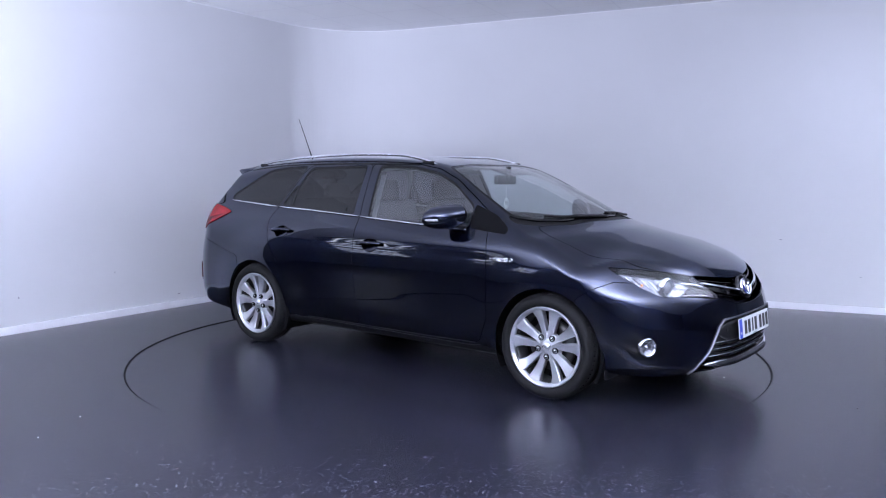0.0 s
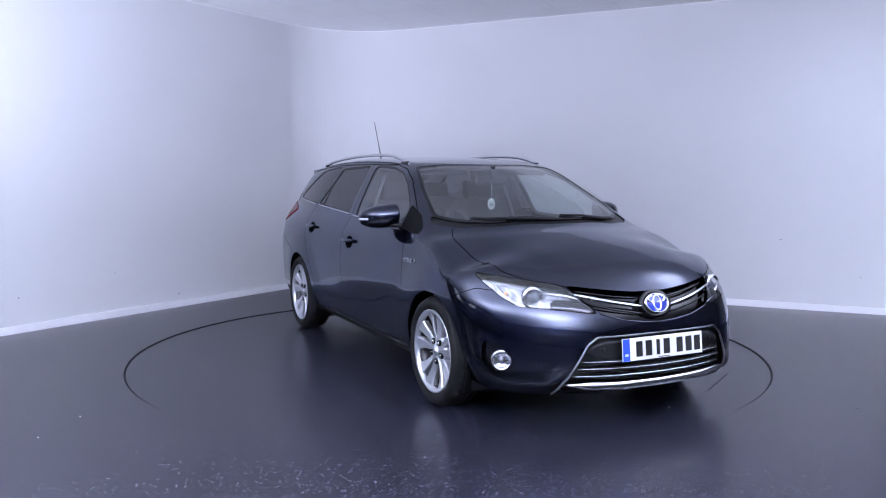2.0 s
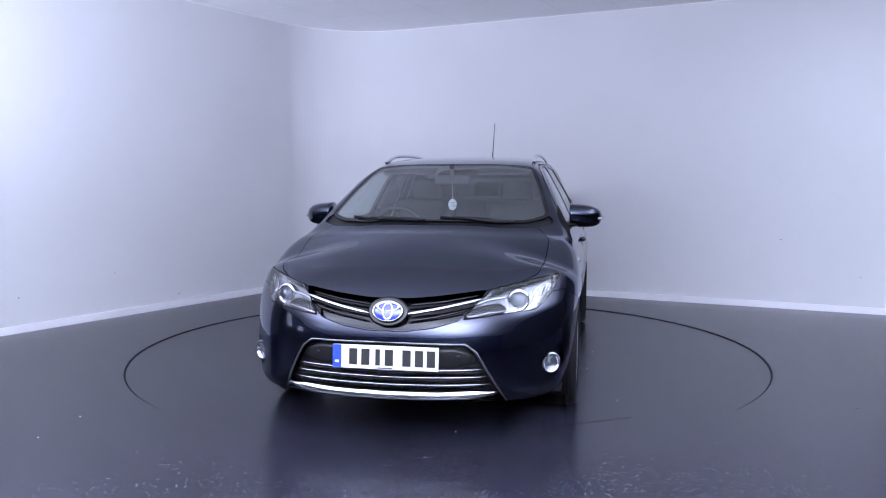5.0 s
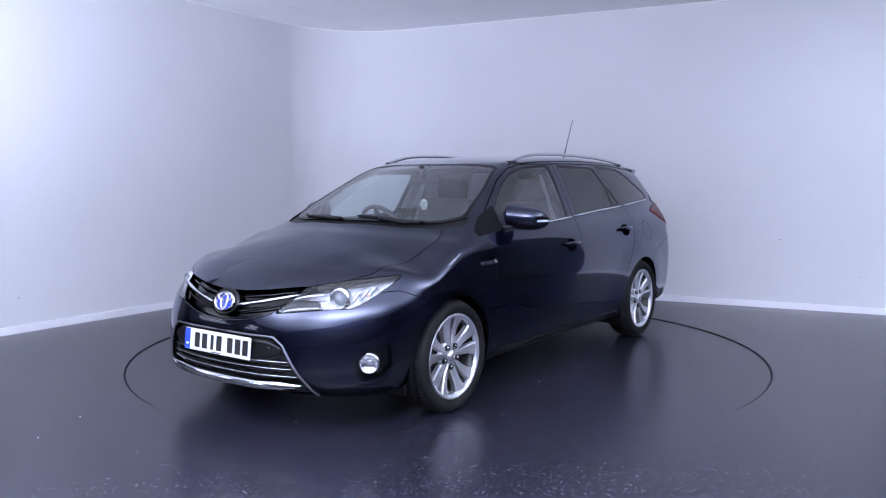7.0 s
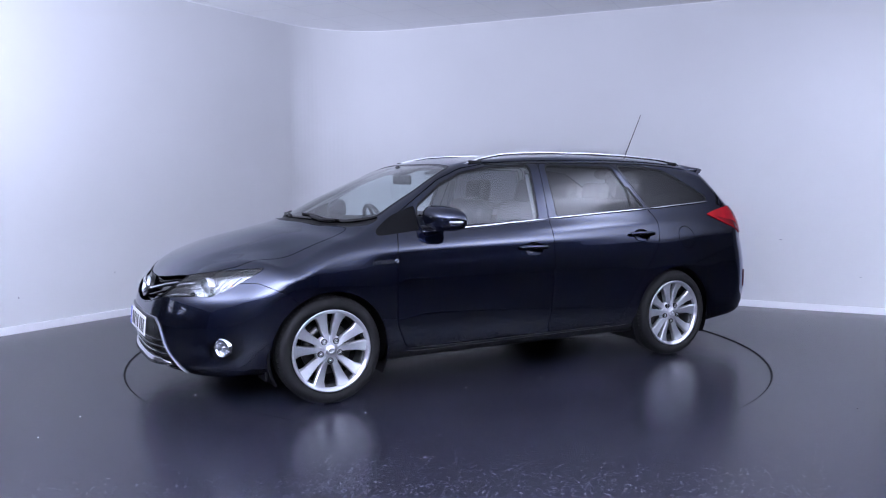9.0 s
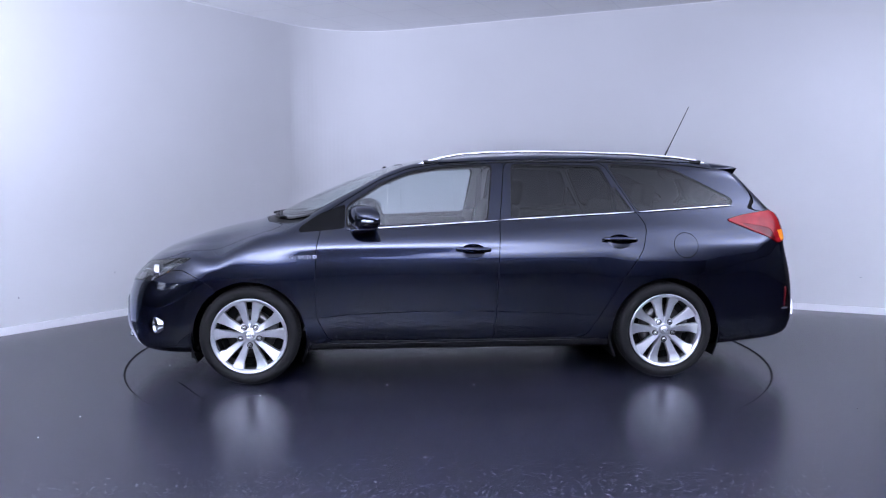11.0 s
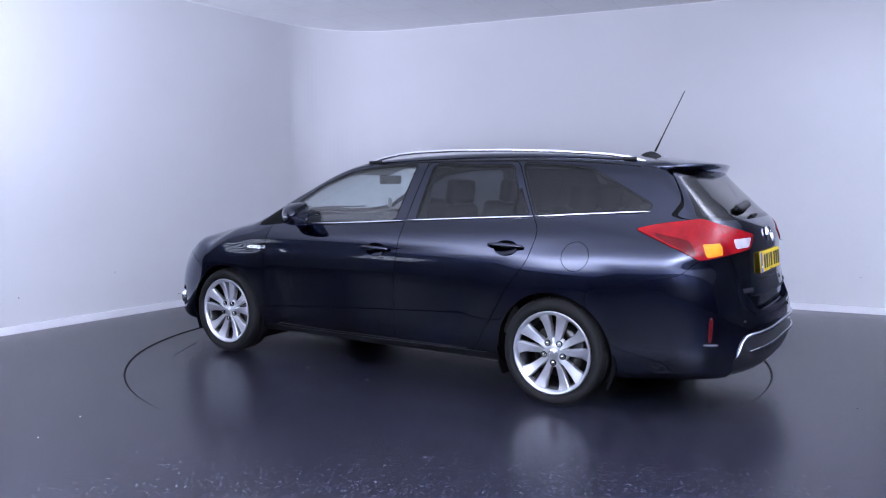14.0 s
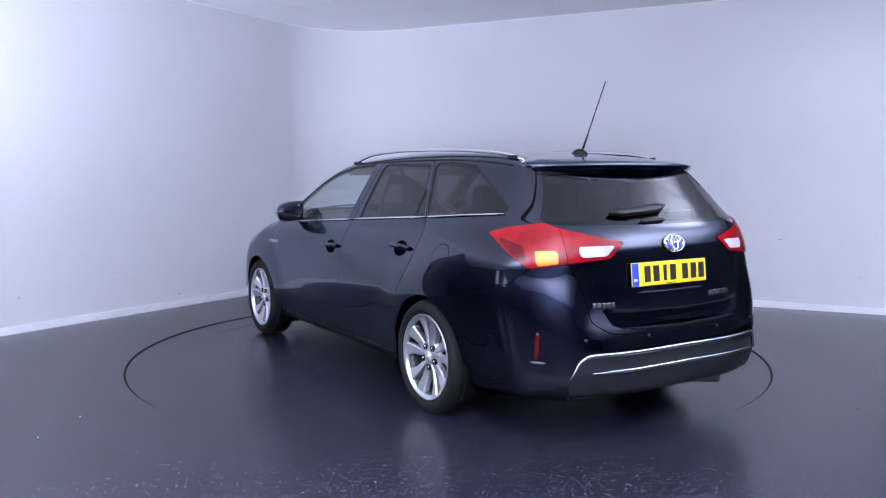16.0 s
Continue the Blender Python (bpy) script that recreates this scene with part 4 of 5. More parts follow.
def facing(p, n, up=(0, 0, 1)):
    """A frame at p whose z axis is n, and whose y axis leans up."""
    n = Vector(n).normalized()
    x = Vector(up).cross(n).normalized()
    m = Matrix.Identity(4)
    m.col[0].xyz, m.col[1].xyz, m.col[2].xyz, m.col[3].xyz = x, n.cross(x), n, p
    return m


def number_plate(name, m, mat, label):
    bm = bmesh.new()
    board(bm, 0.515, 0.112, 0.008, m)
    p = part(name, bm, mat, car, label)
    bm = bmesh.new()
    box(bm, (-0.2355, 0, 0.0046), (0.042, 0.108, 0.0012), 0)
    bmesh.ops.transform(bm, matrix=m, verts=bm.verts)
    band_ = part("blue_band", bm, PLATE_BLUE, p, "blue band")
    bm = bmesh.new()
    box(bm, (-0.2355, -0.025, 0.0056), (0.020, 0.012, 0.0008), 0)
    bmesh.ops.transform(bm, matrix=m, verts=bm.verts)
    part("mark", bm, PLATE_WHITE, band_)
    for i, x in enumerate((-0.155, -0.095, -0.035, 0.020, 0.105, 0.165, 0.222)):
        bm = bmesh.new()
        box(bm, (x, 0.0, 0.0046), (0.040 if i != 2 else 0.022, 0.076, 0.0012), 0)
        bmesh.ops.transform(bm, matrix=m, verts=bm.verts)
        part("character_bar", bm, INK, p)
    bm = bmesh.new()
    box(bm, (0.0, -0.050, 0.0046), (0.07, 0.004, 0.001), 0)
    bmesh.ops.transform(bm, matrix=m, verts=bm.verts)
    part("maker_line", bm, INK, p)


def oval_badge(name, m, w, h):
    """A bright oval ring on a blue ground, with a plain upright oval inside."""
    bm = bmesh.new()
    sc = Matrix.Diagonal((w / 2, h / 2, 1, 1))
    lathe(bm, [(0.0001, 0.006), (0.5, 0.0055), (0.86, 0.003), (0.95, 0.0)], 40, m @ sc)
    e = smooth_part(name, bm, BADGE_BLUE, car, "blue oval badge with a bright ring")
    for n_, cx_, cy_, ww, hh, r0 in (("ring", 0, 0, w, h, 0.86), ("inner_oval", 0, 0.0, w * 0.36, h * 0.86, 0.70), ("bar_oval", 0, h * 0.20, w * 0.80, h * 0.42, 0.76)):
        bm = bmesh.new()
        lathe(bm, [(r0, 0.004), (r0 + 0.04, 0.009), ((1 + r0) / 2, 0.011), (0.97, 0.009), (1.0, 0.0)], 40, m @ Matrix.Translation((cx_, cy_, 0.001)) @ Matrix.Diagonal((ww / 2, hh / 2, 1, 1)))
        smooth_part(n_, bm, CHROME, e)
    return e


def lettering(name, text, m, size, mat, parent):
    c = bpy.data.curves.new(name, "FONT")
    c.body, c.size, c.extrude, c.bevel_depth = text, size, 0.0015, 0.0
    c.align_x, c.align_y = "CENTER", "CENTER"
    c.offset = 0.0005
    tmp = bpy.data.objects.new(name, c)
    scene.collection.objects.link(tmp)
    me = bpy.data.meshes.new_from_object(tmp.evaluated_get(bpy.context.evaluated_depsgraph_get()))
    bpy.data.objects.remove(tmp)
    me.transform(m @ Matrix.Diagonal((1.25, 1, 1, 1)))
    me.materials.clear()
    me.materials.append(mat)
    ob = new(name, me)
    ob.parent = parent
    return ob


def front_trim():
    bumper, grille, intake = BUILT["bumper_f"], BUILT["grille"], BUILT["intake"]
    # upper grille: two bright bars, thin black slats
    for s in (1, -1):
        bar_yz("grille_bar", [(s * 0.435, 0.690), (s * 0.25, 0.652), (s * 0.095, 0.624)], 1, 0.016, 0.018, CHROME, grille, lift=-0.004, label="bright grille bar")
        bar_yz("grille_slat", [(s * 0.42, 0.712), (s * 0.25, 0.686), (s * 0.09, 0.668)], 1, 0.010, 0.012, GLOSS_BLACK, grille, lift=-0.016)
        bar_yz("grille_slat", [(s * 0.39, 0.655), (s * 0.25, 0.622), (s * 0.09, 0.592)], 1, 0.010, 0.012, GLOSS_BLACK, grille, lift=-0.016)
        bar_yz("grille_lip", [(s * 0.345, 0.601), (s * 0.22, 0.566), (s * 0.10, 0.549), (0, 0.546)], 1, 0.008, 0.008, PAINT, grille, lift=-0.001)
        # side of the lower grille frame
        bar_yz("grille_frame", [(0, 0.494), (s * 0.375, 0.492), (s * 0.425, 0.455), (s * 0.500, 0.320), (s * 0.556, 0.205)], 1, 0.009, 0.012, DULL_FRAME, intake, 60, 0.003, "dull grey grille frame")
        bm = bmesh.new()
        p, n = on_body(1, s * 0.345, 0.432, -0.012)
        lathe(bm, [(0.0001, 0.006), (0.009, 0.005), (0.011, 0.0)], 16, facing(p, n))
        smooth_part("parking_sensor", bm, BLACK, bumper)
    for i, z in enumerate((0.362, 0.326, 0.286)):
        w = 0.455 + 0.018 * i
        bar_yz("grille_slat", [(-w, z + 0.010), (0, z), (w, z + 0.010)], 1, 0.007, 0.010, SATIN, intake, 30, -0.012, "thin bright slat")
    for z in (0.344, 0.306, 0.268):
        bar_yz("dark_slat", [(-0.46, z + 0.010), (0, z), (0.46, z + 0.010)], 1, 0.018, 0.012, GLOSS_BLACK, intake, 30, -0.02)
    bar_yz("plate_mount", [(-0.42, 0.425), (0, 0.420), (0.42, 0.425)], 1, 0.110, 0.012, BLACK, intake, 30, -0.014)
    q = on_body_all([(0, y, z) for y, z in spread([(-0.505, 0.262), (-0.25, 0.249), (0, 0.245), (0.25, 0.249), (0.505, 0.262)], 50)], 0, 1, 0.012)
    bar("chrome_blade", [p for p, _ in q], [Vector((n.x, n.y, 0.25)).normalized() for _, n in q], 0.042, 0.020, CHROME, bumper, "chrome lower blade")
    p, n = on_body(1, 0, 0.424)
    number_plate("front_number_plate", facing(p + Vector((0.006, 0, 0)), (1, 0, 0.10)), PLATE_WHITE, "white number plate")
    p, n = on_body(1, 0, 0.632, 0.004)
    bm = bmesh.new()
    m = facing(p, (n.x, 0, n.z * 0.6))
    lathe(bm, [(1.0, -0.05), (1.16, -0.03), (1.22, -0.004), (1.10, 0.0), (0.9, -0.004), (0.0001, -0.004)], 40, m @ Matrix.Diagonal((0.082, 0.060, 1, 1)))
    smooth_part("emblem_mount", bm, GLOSS_BLACK, grille)
    oval_badge("emblem", m, 0.152, 0.104)
    # fog lamps
    for k, s in enumerate((1, -1)):
        m = facing((1.876, s * 0.753, 0.362), (0.80, s * 0.55, 0.0))
        bm = bmesh.new()
        lathe(bm, [(0.036, 0.0), (0.040, 0.012), (0.046, 0.016), (0.052, 0.012), (0.054, -0.02)], 36, m)
        ring = smooth_part("fog_lamp", bm, CHROME, car, "chrome-ringed fog lamp")
        bm = bmesh.new()
        lathe(bm, [(0.0001, 0.013), (0.02, 0.011), (0.037, 0.003)], 28, m)
        smooth_part("lens", bm, GLASS_LAMP, ring)
        bm = bmesh.new()
        lathe(bm, [(0.0001, 0.004), (0.008, 0.002), (0.010, -0.008), (0.022, -0.006), (0.037, 0.002)], 28, m)
        smooth_part("reflector", bm, LAMP_BOWL, ring)
        # headlamp insides: projector, bright blades, amber bulb
        lamp = BUILT["headlamps"][k]
        c, n = on_body(1, s * 0.615, 0.688, -0.032)
        m = facing(c, (0.95, s * 0.22, 0.0))
        bm = bmesh.new()
        lathe(bm, [(0.0001, 0.022), (0.018, 0.019), (0.032, 0.008), (0.036, -0.004)], 28, m)
        smooth_part("projector_lens", bm, LENS_GLOSS, lamp, "clear projector lens")
        bm = bmesh.new()
        lathe(bm, [(0.036, 0.0), (0.040, 0.010), (0.050, 0.012), (0.056, 0.002), (0.056, -0.02)], 28, m)
        smooth_part("bezel", bm, CHROME, lamp)
        bar_yz("light_blade", [(s * 0.55, 0.700), (s * 0.47, 0.692), (s * 0.405, 0.672)], 1, 0.011, 0.010, CHROME, lamp, 14, -0.014)
        bar_yz("light_blade", [(s * 0.56, 0.640), (s * 0.46, 0.632), (s * 0.38, 0.615)], 1, 0.010, 0.010, LAMP_BOWL, lamp, 14, -0.014)
        bar_yz("dark_mask", [(s * 0.555, 0.656), (s * 0.46, 0.646), (s * 0.36, 0.622)], 1, 0.062, 0.008, BLACK, lamp, 14, -0.022)
        bm = bmesh.new()
        c, n = on_body(1, s * 0.715, 0.700, -0.030)
        bmesh.ops.create_uvsphere(bm, u_segments=12, v_segments=8, radius=0.006, matrix=Matrix.Translation(c))
        smooth_part("indicator_bulb", bm, LENS_AMBER, lamp)
        # bright ribs of the outer reflector, with dark gaps between them
        for i in range(5):
            y, z = 0.675 + 0.026 * i, 0.694 + 0.012 * i
            tall = 0.030 - 0.004 * i
            bar_yz("rib", [(s * (y + 0.006), z + tall), (s * y, z), (s * (y - 0.004), z - tall)], 1, 0.007, 0.012, GREY_PLASTIC if i == 2 else CHROME, lamp, 8, -0.026)
    # badge on the wings: the word and a small ring
    for s in (1, -1):
        p, n = on_body(0.985, None, 0.786, 0.003)
        m = facing((p.x, s * p.y, p.z), (n.x, s * n.y, n.z))
        b = lettering("wing_badge", "HYBRID", m, 0.031, CHROME, car)
        bm = bmesh.new()
        lathe(bm, [(0.007, 0.0), (0.009, 0.003), (0.012, 0.0)], 16, m @ Matrix.Translation((0.088, 0.003, 0)))
        smooth_part("badge_ring", bm, CHROME, b)
    # wipers on the screen's foot
    for y0, y1 in ((0.50, 0.06), (-0.02, -0.50)):
        q = []
        for t in np.linspace(0, 1, 24):
            y = y0 + (y1 - y0) * t
            base = float(np.interp(abs(y), [0, 0.1, 0.40, 0.57, 0.685], [1.24, 1.232, 1.175, 1.075, 0.94]))
            q.append(on_body(base - 0.012 - 0.035 * t, y, None, 0.004))
        w = bar("wiper", [a for a, _ in q], [b for _, b in q], 0.013, 0.012, BLACK, car, "black wiper")
        q = [(a + Vector((0.030 - 0.02 * i / 23, 0, -0.004)), b) for i, (a, b) in enumerate(q)][:15]
        bar("arm", [a for a, _ in q], [b for _, b in q], 0.020, 0.014, BLACK, w)


LENS_GLOSS = material("projector_glass", (0.10, 0.11, 0.13), 0.04, coat=1.0)
front_trim()


def rear_trim():
    gate, bumper = BUILT["tailgate"], BUILT["bumper_r"]
    # roof spoiler, a lip lofted across the tail
    bm = bmesh.new()
    rows = []
    for y in np.linspace(-0.555, 0.555, 41):
        u = abs(y) / 0.555
        tip = -1.968 + 0.10 * u ** 3
        zt = 1.352 - 0.012 * u ** 2
        thin = 1 - 0.35 * u ** 6
        z_in = on_body(-1.70, y, None)[0].z
        sec = [(-1.68, z_in - 0.012), (-1.70, z_in + 0.003), (-1.80, (z_in + zt) / 2 + 0.004), (tip + 0.03, zt + 0.002), (tip, zt - 0.008), (tip + 0.020, zt - 0.050 * thin), (tip + 0.060, zt - 0.074 * thin), (-1.78, zt - 0.086)]
        rows.append([bm.verts.new((x, y, z)) for x, z in sec])
    for a, b in zip(rows, rows[1:]):
        for j in range(8):
            bm.faces.new((a[j], a[(j + 1) % 8], b[(j + 1) % 8], b[j]))
    bm.faces.new(rows[0]), bm.faces.new(rows[-1][::-1])
    bmesh.ops.recalc_face_normals(bm, faces=bm.faces)
    smooth_part("roof_spoiler", bm, PAINT, gate)
    bm = bmesh.new()
    box(bm, (-1.912, 0, 1.326), (0.012, 0.30, 0.012), 0.003)
    part("brake_light", bm, LENS_DEEP, gate, "dark red high brake light")
    # aerial
    bm = bmesh.new()
    rows = []
    for i in range(9):
        t = i / 8
        x = -1.49 - 0.12 * t
        h = 0.028 * math.sin(math.pi * min(1, t * 0.85 + 0.05)) + 0.004
        w = 0.024 * math.sin(math.pi * (t * 0.9 + 0.05)) + 0.004
        z = on_body(x, 0.0, None)[0].z - 0.002
        rows.append([bm.verts.new((x, w * math.cos(a), z + h * max(0, math.sin(a)))) for a in (math.pi * j / 10 for j in range(11))])
    for a, b in zip(rows, rows[1:]):
        for j in range(10):
            bm.faces.new((a[j], a[j + 1], b[j + 1], b[j]))
    bmesh.ops.recalc_face_normals(bm, faces=bm.faces)
    foot = smooth_part("aerial", bm, BLACK, car, "black roof aerial with a thin whip")
    a, b = Vector((-1.575, 0.0, 1.428)), Vector((-1.746, 0.0, 1.784))
    for n_, p, q, r0, r1 in (("whip_base", a, a.lerp(b, 0.22), 0.007, 0.0045), ("whip", a.lerp(b, 0.2), b, 0.0036, 0.0026)):
        bm = bmesh.new()
        bmesh.ops.create_cone(bm, cap_ends=True, segments=10, radius1=r0, radius2=r1, depth=(q - p).length,
                              matrix=Matrix.Translation((p + q) / 2) @ (q - p).to_track_quat("Z", "Y").to_matrix().to_4x4())
        smooth_part(n_, bm, BLACK, foot)
    # wiper of the rear window
    q = on_body_all([(0, y, z) for y, z in spread([(0.330, 1.088), (0.15, 1.097), (-0.035, 1.108)], 22)], 0, -1, 0.010)
    w = bar("rear_wiper", [p for p, _ in q], [n for _, n in q], 0.022, 0.022, BLACK, gate, "black rear wiper")
    q = on_body_all([(0, y, z) for y, z in spread([(0.31, 1.090), (0.20, 1.094), (0.08, 1.102), (-0.055, 1.113)], 24)], 0, -1, 0.014)
    bar("wiper_cover", [p for p, _ in q], [n for _, n in q], 0.048, 0.026, BLACK, w)
    q = on_body_all([(0, y, z) for y, z in spread([(0.17, 1.052), (0.0, 1.056)], 10)], 0, -1, 0.006)
    bar("wiper_mount", [p for p, _ in q], [n for _, n in q], 0.020, 0.016, BLACK, w)
    # plate, badges, latch strip
    p, n = on_body(-1, 0.055, 0.812)
    p = Vector((p.x - 0.010, 0.055, 0.812))
    number_plate("rear_number_plate", facing(p, (-1, 0, 0.10)), PLATE_YELLOW, "yellow number plate")
    p, n = on_body(-1, 0.008, 0.948, 0.004)
    oval_badge("rear_emblem", facing(p, n), 0.138, 0.092)
    bar_yz("latch_strip", [(0.27, 0.725), (0.05, 0.722), (-0.17, 0.725)], -1, 0.012, 0.010, GLOSS_BLACK, gate, 20, 0.003)
    for name, y0, y1, z in (("maker_badge", 0.52, 0.40, 0.678), ("model_badge", -0.23, -0.40, 0.690)):
        ys = np.linspace(y0, y1, 6)
        ob = None
        for a, b in zip(ys, ys[1:]):
            p, n = on_body(-1, (a + b) / 2, z, 0.002)
            bm = bmesh.new()
            board(bm, abs(b - a) * 0.78, 0.022, 0.004, facing(p, n), 0.001)
            ob = part(name if ob is None else "badge_bar", bm, CHROME, gate if ob is None else ob, "small chrome badge")
    # dark joints above and below the hollow of the tailgate
    bar_yz("joint", [(0.46, 0.650), (0.36, 0.643), (0, 0.637), (-0.36, 0.643), (-0.46, 0.650)], -1, 0.010, 0.004, SEAM, gate, 40, 0.001)
    bar_yz("joint", [(0.40, 0.574), (0.3, 0.566), (0, 0.560), (-0.3, 0.566), (-0.40, 0.574)], -1, 0.013, 0.004, SEAM, gate, 40, 0.001)
    # bumper strips
    bar_yz("bumper_strip", [(0.648, 0.355), (0.612, 0.428), (0.58, 0.452), (0.54, 0.458), (0, 0.462), (-0.54, 0.458), (-0.58, 0.452), (-0.612, 0.428), (-0.648, 0.355)], -1, 0.018, 0.014, SATIN, bumper, 70, 0.003, "satin silver bumper strip")
    bar_yz("bumper_strip", [(0.555, 0.378), (0, 0.384), (-0.555, 0.378)], -1, 0.016, 0.014, SATIN, bumper, 50, 0.003, "satin silver bumper strip")
    for s in (1, -1):
        q = [on_body(-1, s * y, z, 0.0035) for y, z in spread([(0.758, 0.565), (0.760, 0.435)], 10)]
        bar("reflector", [p for p, _ in q], [n for _, n in q], 0.021, 0.008, LENS_DARK, bumper, "dark red reflector")
        q = [on_body(-1, s * y, z, 0.002) for y, z in spread([(0.775, 0.424), (0.735, 0.424)], 6)]
        bar("reflector_foot", [p for p, _ in q], [n for _, n in q], 0.010, 0.007, DULL_FRAME, bumper)
        for y in (0.58, 0.24):
            p, n = on_body(-1, s * y, 0.528, 0.0)
            bm = bmesh.new()
            lathe(bm, [(0.0001, 0.004), (0.008, 0.003), (0.010, 0.0)], 16, facing(p, n))
            smooth_part("parking_sensor", bm, GLOSS_BLACK, bumper)
    # exhaust under the bumper
    bm = bmesh.new()
    lathe(bm, [(0.026, 0.0), (0.030, 0.0), (0.030, 0.20), (0.026, 0.20)], 20, pose(-2.12, -0.38, 0.205, 0, -78, 0) @ pose(0, 0, -0.1), True)
    smooth_part("exhaust_pipe", bm, DISC, car, "dull steel exhaust pipe")
    # small air deflectors before the front wheels
    for s in (1, -1):
        bm = bmesh.new()
        box(bm, (1.655, s * 0.73, 0.186), (0.020, 0.14, 0.055), 0.006)
        part("air_deflector", bm, BLACK, car)


rear_trim()

# ---- cabin ----


def seat(name, x, y, width, label):
    bm = bmesh.new()
    box(bm, (x + 0.05, y, 0.44), (0.52, width, 0.20), 0.06, Matrix.Rotation(-0.10, 4, "Y"), 3)
    s = smooth_part(name, bm, SEAT, car, label)
    bm = bmesh.new()
    box(bm, (x - 0.30, y, 0.80), (0.15, width * 0.96, 0.62), 0.06, Matrix.Rotation(-0.24, 4, "Y"), 3)
    smooth_part("backrest", bm, SEAT, s)
    return s


def headrest(s, x, y, z):
    bm = bmesh.new()
    box(bm, (x, y, z), (0.10, 0.25, 0.17), 0.045, Matrix.Rotation(-0.15, 4, "Y"), 3)
    h = smooth_part("headrest", bm, SEAT, s)
    for d in (-0.05, 0.05):
        bm = bmesh.new()
        bmesh.ops.create_cone(bm, segments=8, radius1=0.006, radius2=0.006, depth=0.12, matrix=Matrix.Translation((x + 0.01, y + d, z - 0.11)))
        part("post", bm, CHROME, h)


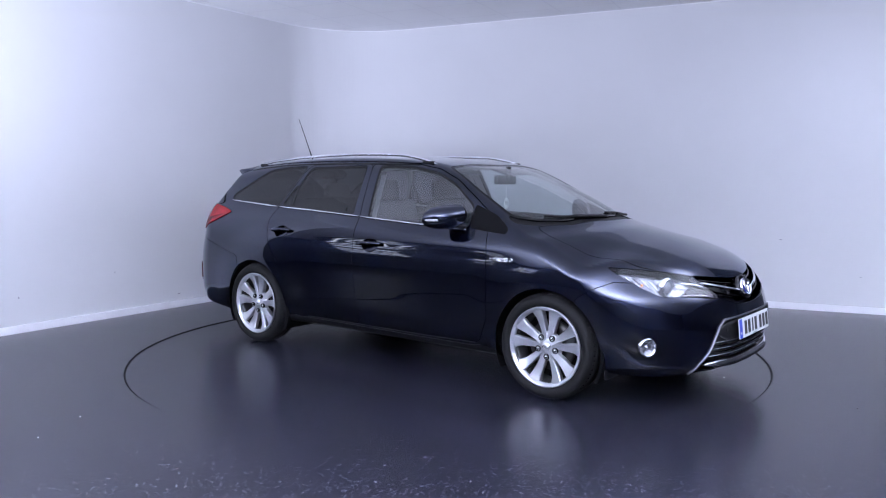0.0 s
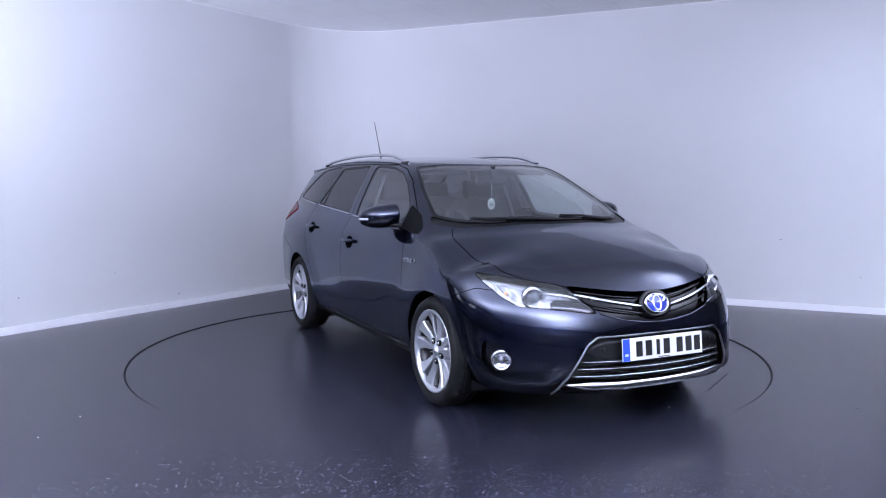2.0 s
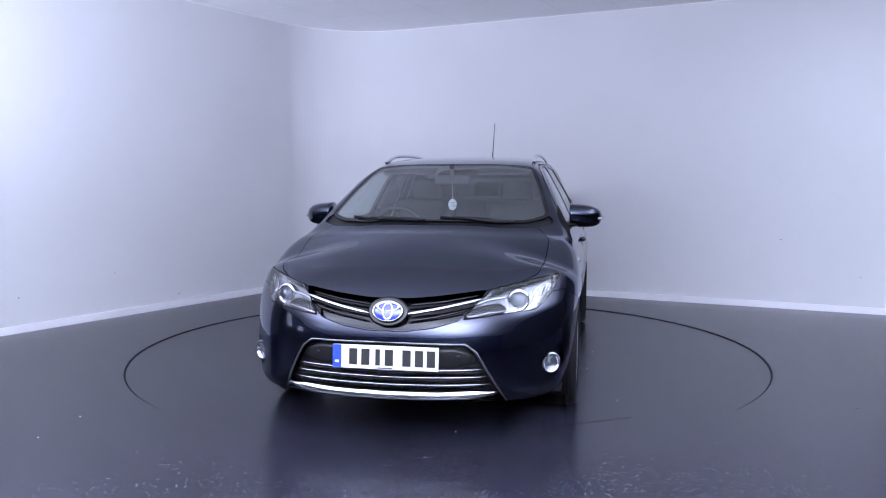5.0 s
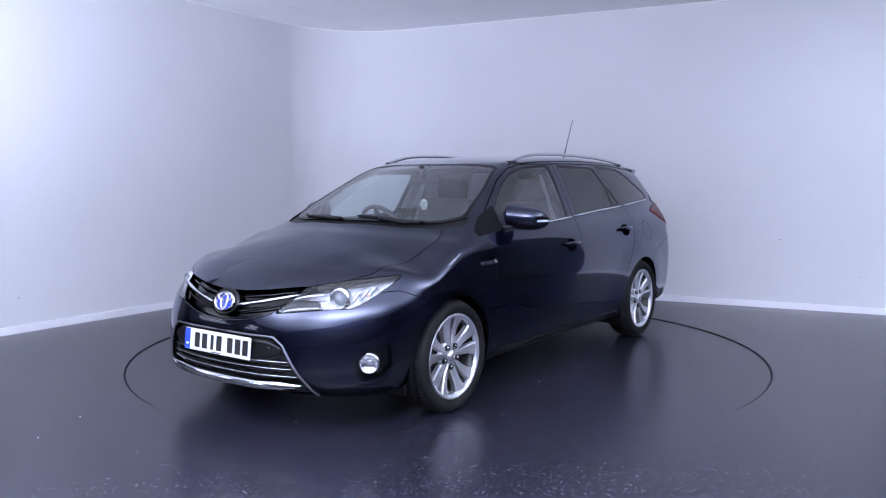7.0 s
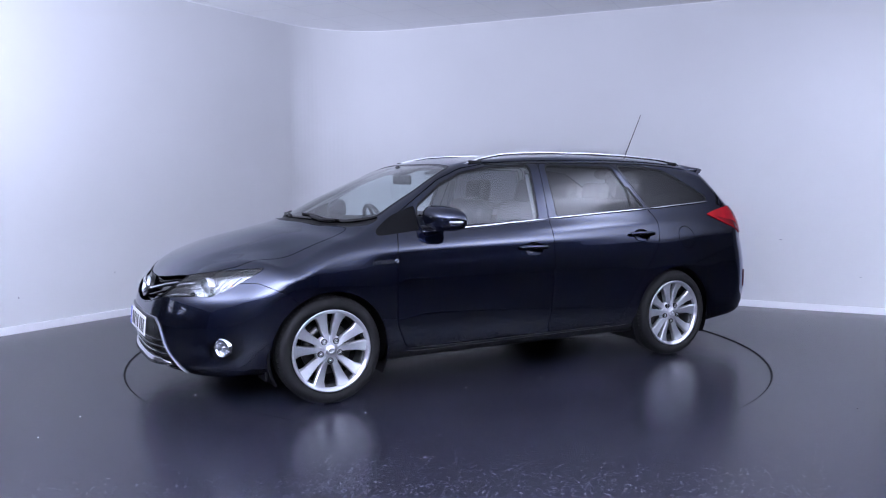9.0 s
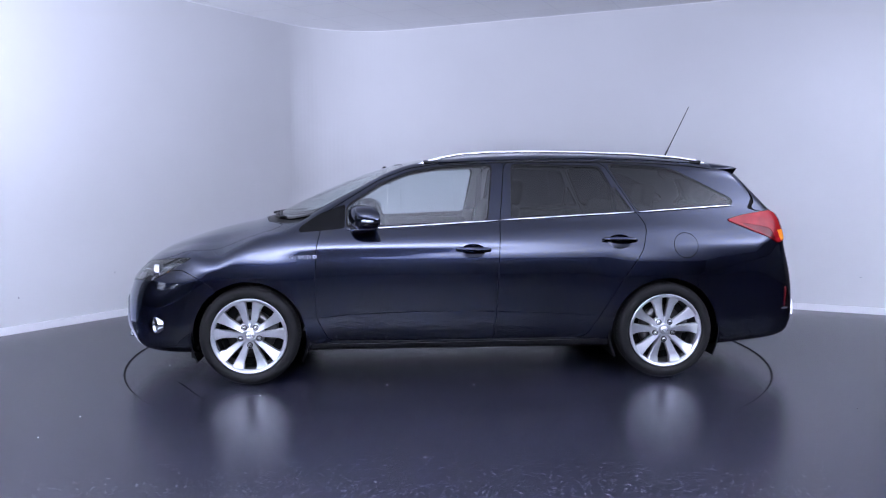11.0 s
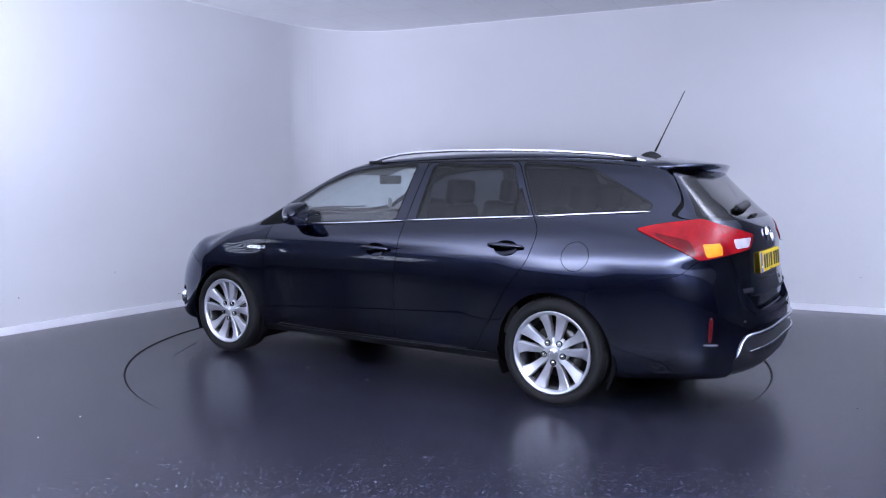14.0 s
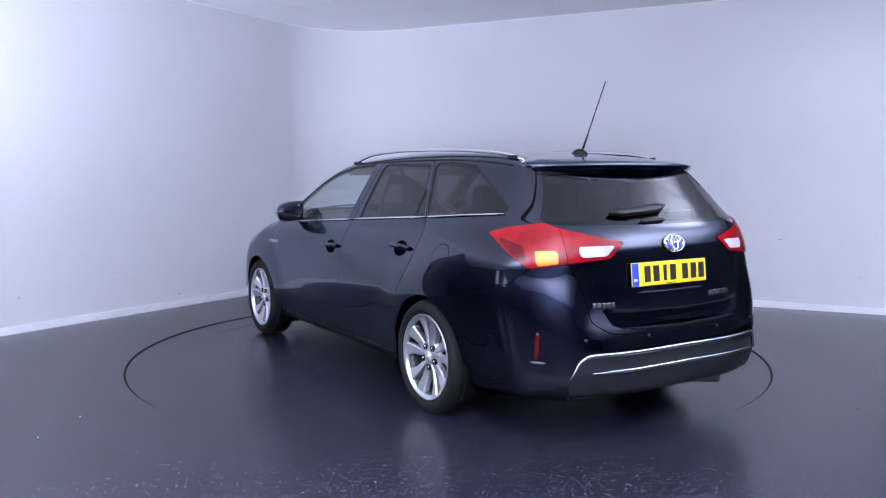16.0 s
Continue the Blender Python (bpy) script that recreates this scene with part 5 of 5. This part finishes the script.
def cabin():
    for y in (0.36, -0.36):
        s = seat("front_seat", 0.02, y, 0.50, "dark cloth front seat")
        headrest(s, -0.40, y, 1.175)
    s = seat("rear_seat", -0.86, 0.0, 1.24, "dark cloth rear bench")
    for y in (0.40, 0.0, -0.40):
        headrest(s, -1.28, y, 1.145)
    bm = bmesh.new()
    box(bm, (-0.25, 0, 0.28), (2.5, 1.45, 0.06), 0.02)
    part("cabin_floor", bm, SEAM, car)
    # dashboard lofted across the car
    bm = bmesh.new()
    rows = []
    for y in np.linspace(-0.70, 0.70, 25):
        u = abs(y) / 0.70
        sec = [(1.12 - 0.24 * u ** 2, 0.955), (0.95 - 0.18 * u ** 2, 0.985), (0.72 - 0.06 * u, 0.960), (0.62, 0.915), (0.60, 0.84), (0.66, 0.66), (0.74, 0.50), (1.0, 0.48)]
        rows.append([bm.verts.new((x, y, z)) for x, z in sec])
    for a, b in zip(rows, rows[1:]):
        for j in range(8):
            bm.faces.new((a[j], a[(j + 1) % 8], b[(j + 1) % 8], b[j]))
    bmesh.ops.recalc_face_normals(bm, faces=bm.faces)
    d = smooth_part("dashboard", bm, DASH, car, "dark grey dashboard")
    bm = bmesh.new()
    box(bm, (0.66, -0.37, 0.965), (0.16, 0.34, 0.06), 0.025)
    smooth_part("instrument_hood", bm, DASH, d)
    # steering wheel on the car's right
    m = Matrix.Translation((0.46, -0.37, 0.905)) @ Matrix.Rotation(math.radians(-66), 4, "Y")
    bm = bmesh.new()
    ring = [(0.178 + 0.015 * math.cos(a), 0.015 * math.sin(a)) for a in (2 * math.pi * k / 8 for k in range(8))]
    lathe(bm, ring, 40, m, True)
    w = smooth_part("steering_wheel", bm, DASH, car, "dark steering wheel")
    bm = bmesh.new()
    lathe(bm, [(0.0001, -0.03), (0.05, -0.03), (0.068, -0.015), (0.07, 0.02), (0.0001, 0.03)], 24, m)
    smooth_part("boss", bm, DASH, w)
    for a in (0.15, math.pi - 0.15, -math.pi / 2):
        bm = bmesh.new()
        box(bm, (0, 0, 0), (0.13, 0.034, 0.014), 0.005, Matrix.Rotation(a + math.pi / 2, 4, "Z") @ Matrix.Translation((0.115, 0, 0)))
        bmesh.ops.transform(bm, matrix=m, verts=bm.verts)
        part("spoke", bm, SATIN, w)
    # mirror, visors, hanging card
    bm = bmesh.new()
    box(bm, (0.44, 0.0, 1.255), (0.035, 0.24, 0.065), 0.02, None, 3)
    rv = smooth_part("rear_view_mirror", bm, DASH, car, "rear-view mirror")
    bm = bmesh.new()
    box(bm, (0.47, 0.0, 1.305), (0.03, 0.03, 0.09), 0.01)
    part("stem", bm, DASH, rv)
    for y in (0.33, -0.33):
        bm = bmesh.new()
        box(bm, (0.27, y, 1.318), (0.16, 0.36, 0.018), 0.008, Matrix.Rotation(0.30, 4, "Y"))
        smooth_part("sun_visor", bm, GREY_PLASTIC, car)
    bm = bmesh.new()
    lathe(bm, [(0.0001, 0.001), (0.034, 0.001), (0.034, -0.001), (0.0001, -0.001)], 28, facing((0.45, 0.0, 1.088), (1, 0, 0)) @ Matrix.Diagonal((0.85, 1.15, 1, 1)))
    card = part("hanging_card", bm, PAPER, car, "white oval card on a string")
    for i, z in enumerate((1.103, 1.093, 1.085, 1.077)):
        bm = bmesh.new()
        box(bm, (0.4518, 0.0, z), (0.0008, 0.036 - 0.004 * (i % 2), 0.003), 0)
        part("text_bar", bm, GREY_PLASTIC, card)
    bm = bmesh.new()
    bmesh.ops.create_cone(bm, segments=6, radius1=0.0012, radius2=0.0012, depth=0.12, matrix=Matrix.Translation((0.45, 0, 1.186)))
    part("string", bm, PAPER, card)
    # belts by the middle pillars
    for s in (1, -1):
        bm = bmesh.new()
        box(bm, (-0.27, s * 0.600, 1.02), (0.045, 0.006, 0.58), 0.002, Matrix.Rotation(s * 0.36, 4, "X"))
        part("seat_belt", bm, BELT, car, "grey seat belt")
        # inner door cards
        for x, l in ((0.31, 0.98), (-0.66, 0.72)):
            bm = bmesh.new()
            box(bm, (x, s * 0.735, 0.66), (l, 0.05, 0.60), 0.02)
            part("door_lining", bm, DASH, car)
    # load cover and boot sides
    bm = bmesh.new()
    box(bm, (-1.72, 0, 0.985), (0.70, 1.16, 0.02), 0.006)
    part("load_cover", bm, DASH, car, "dark load cover")


BELT = material("belt_webbing", (0.30, 0.30, 0.31), 0.8)
cabin()
# underside tub that closes the wheel bays
bm = bmesh.new()
box(bm, (0, 0, 0.26), (3.6, 0.9, 0.16), 0.03)
part("underbody", bm, SEAM, car)


def motions():
    rows = [t * 0.5 for t in range(33)]
    walk(table, [(t, Matrix.Translation(HUB) @ pose(0, 0, 0, 0, 0, angle(t))) for t in rows])
    walk(car, [(t, Matrix.Translation(HUB) @ pose(0, 0, 0, 0, 0, angle(t)) @ Matrix.Translation(SHIFT) @ pose(0, 0, 0.0045)) for t in rows])


motions()
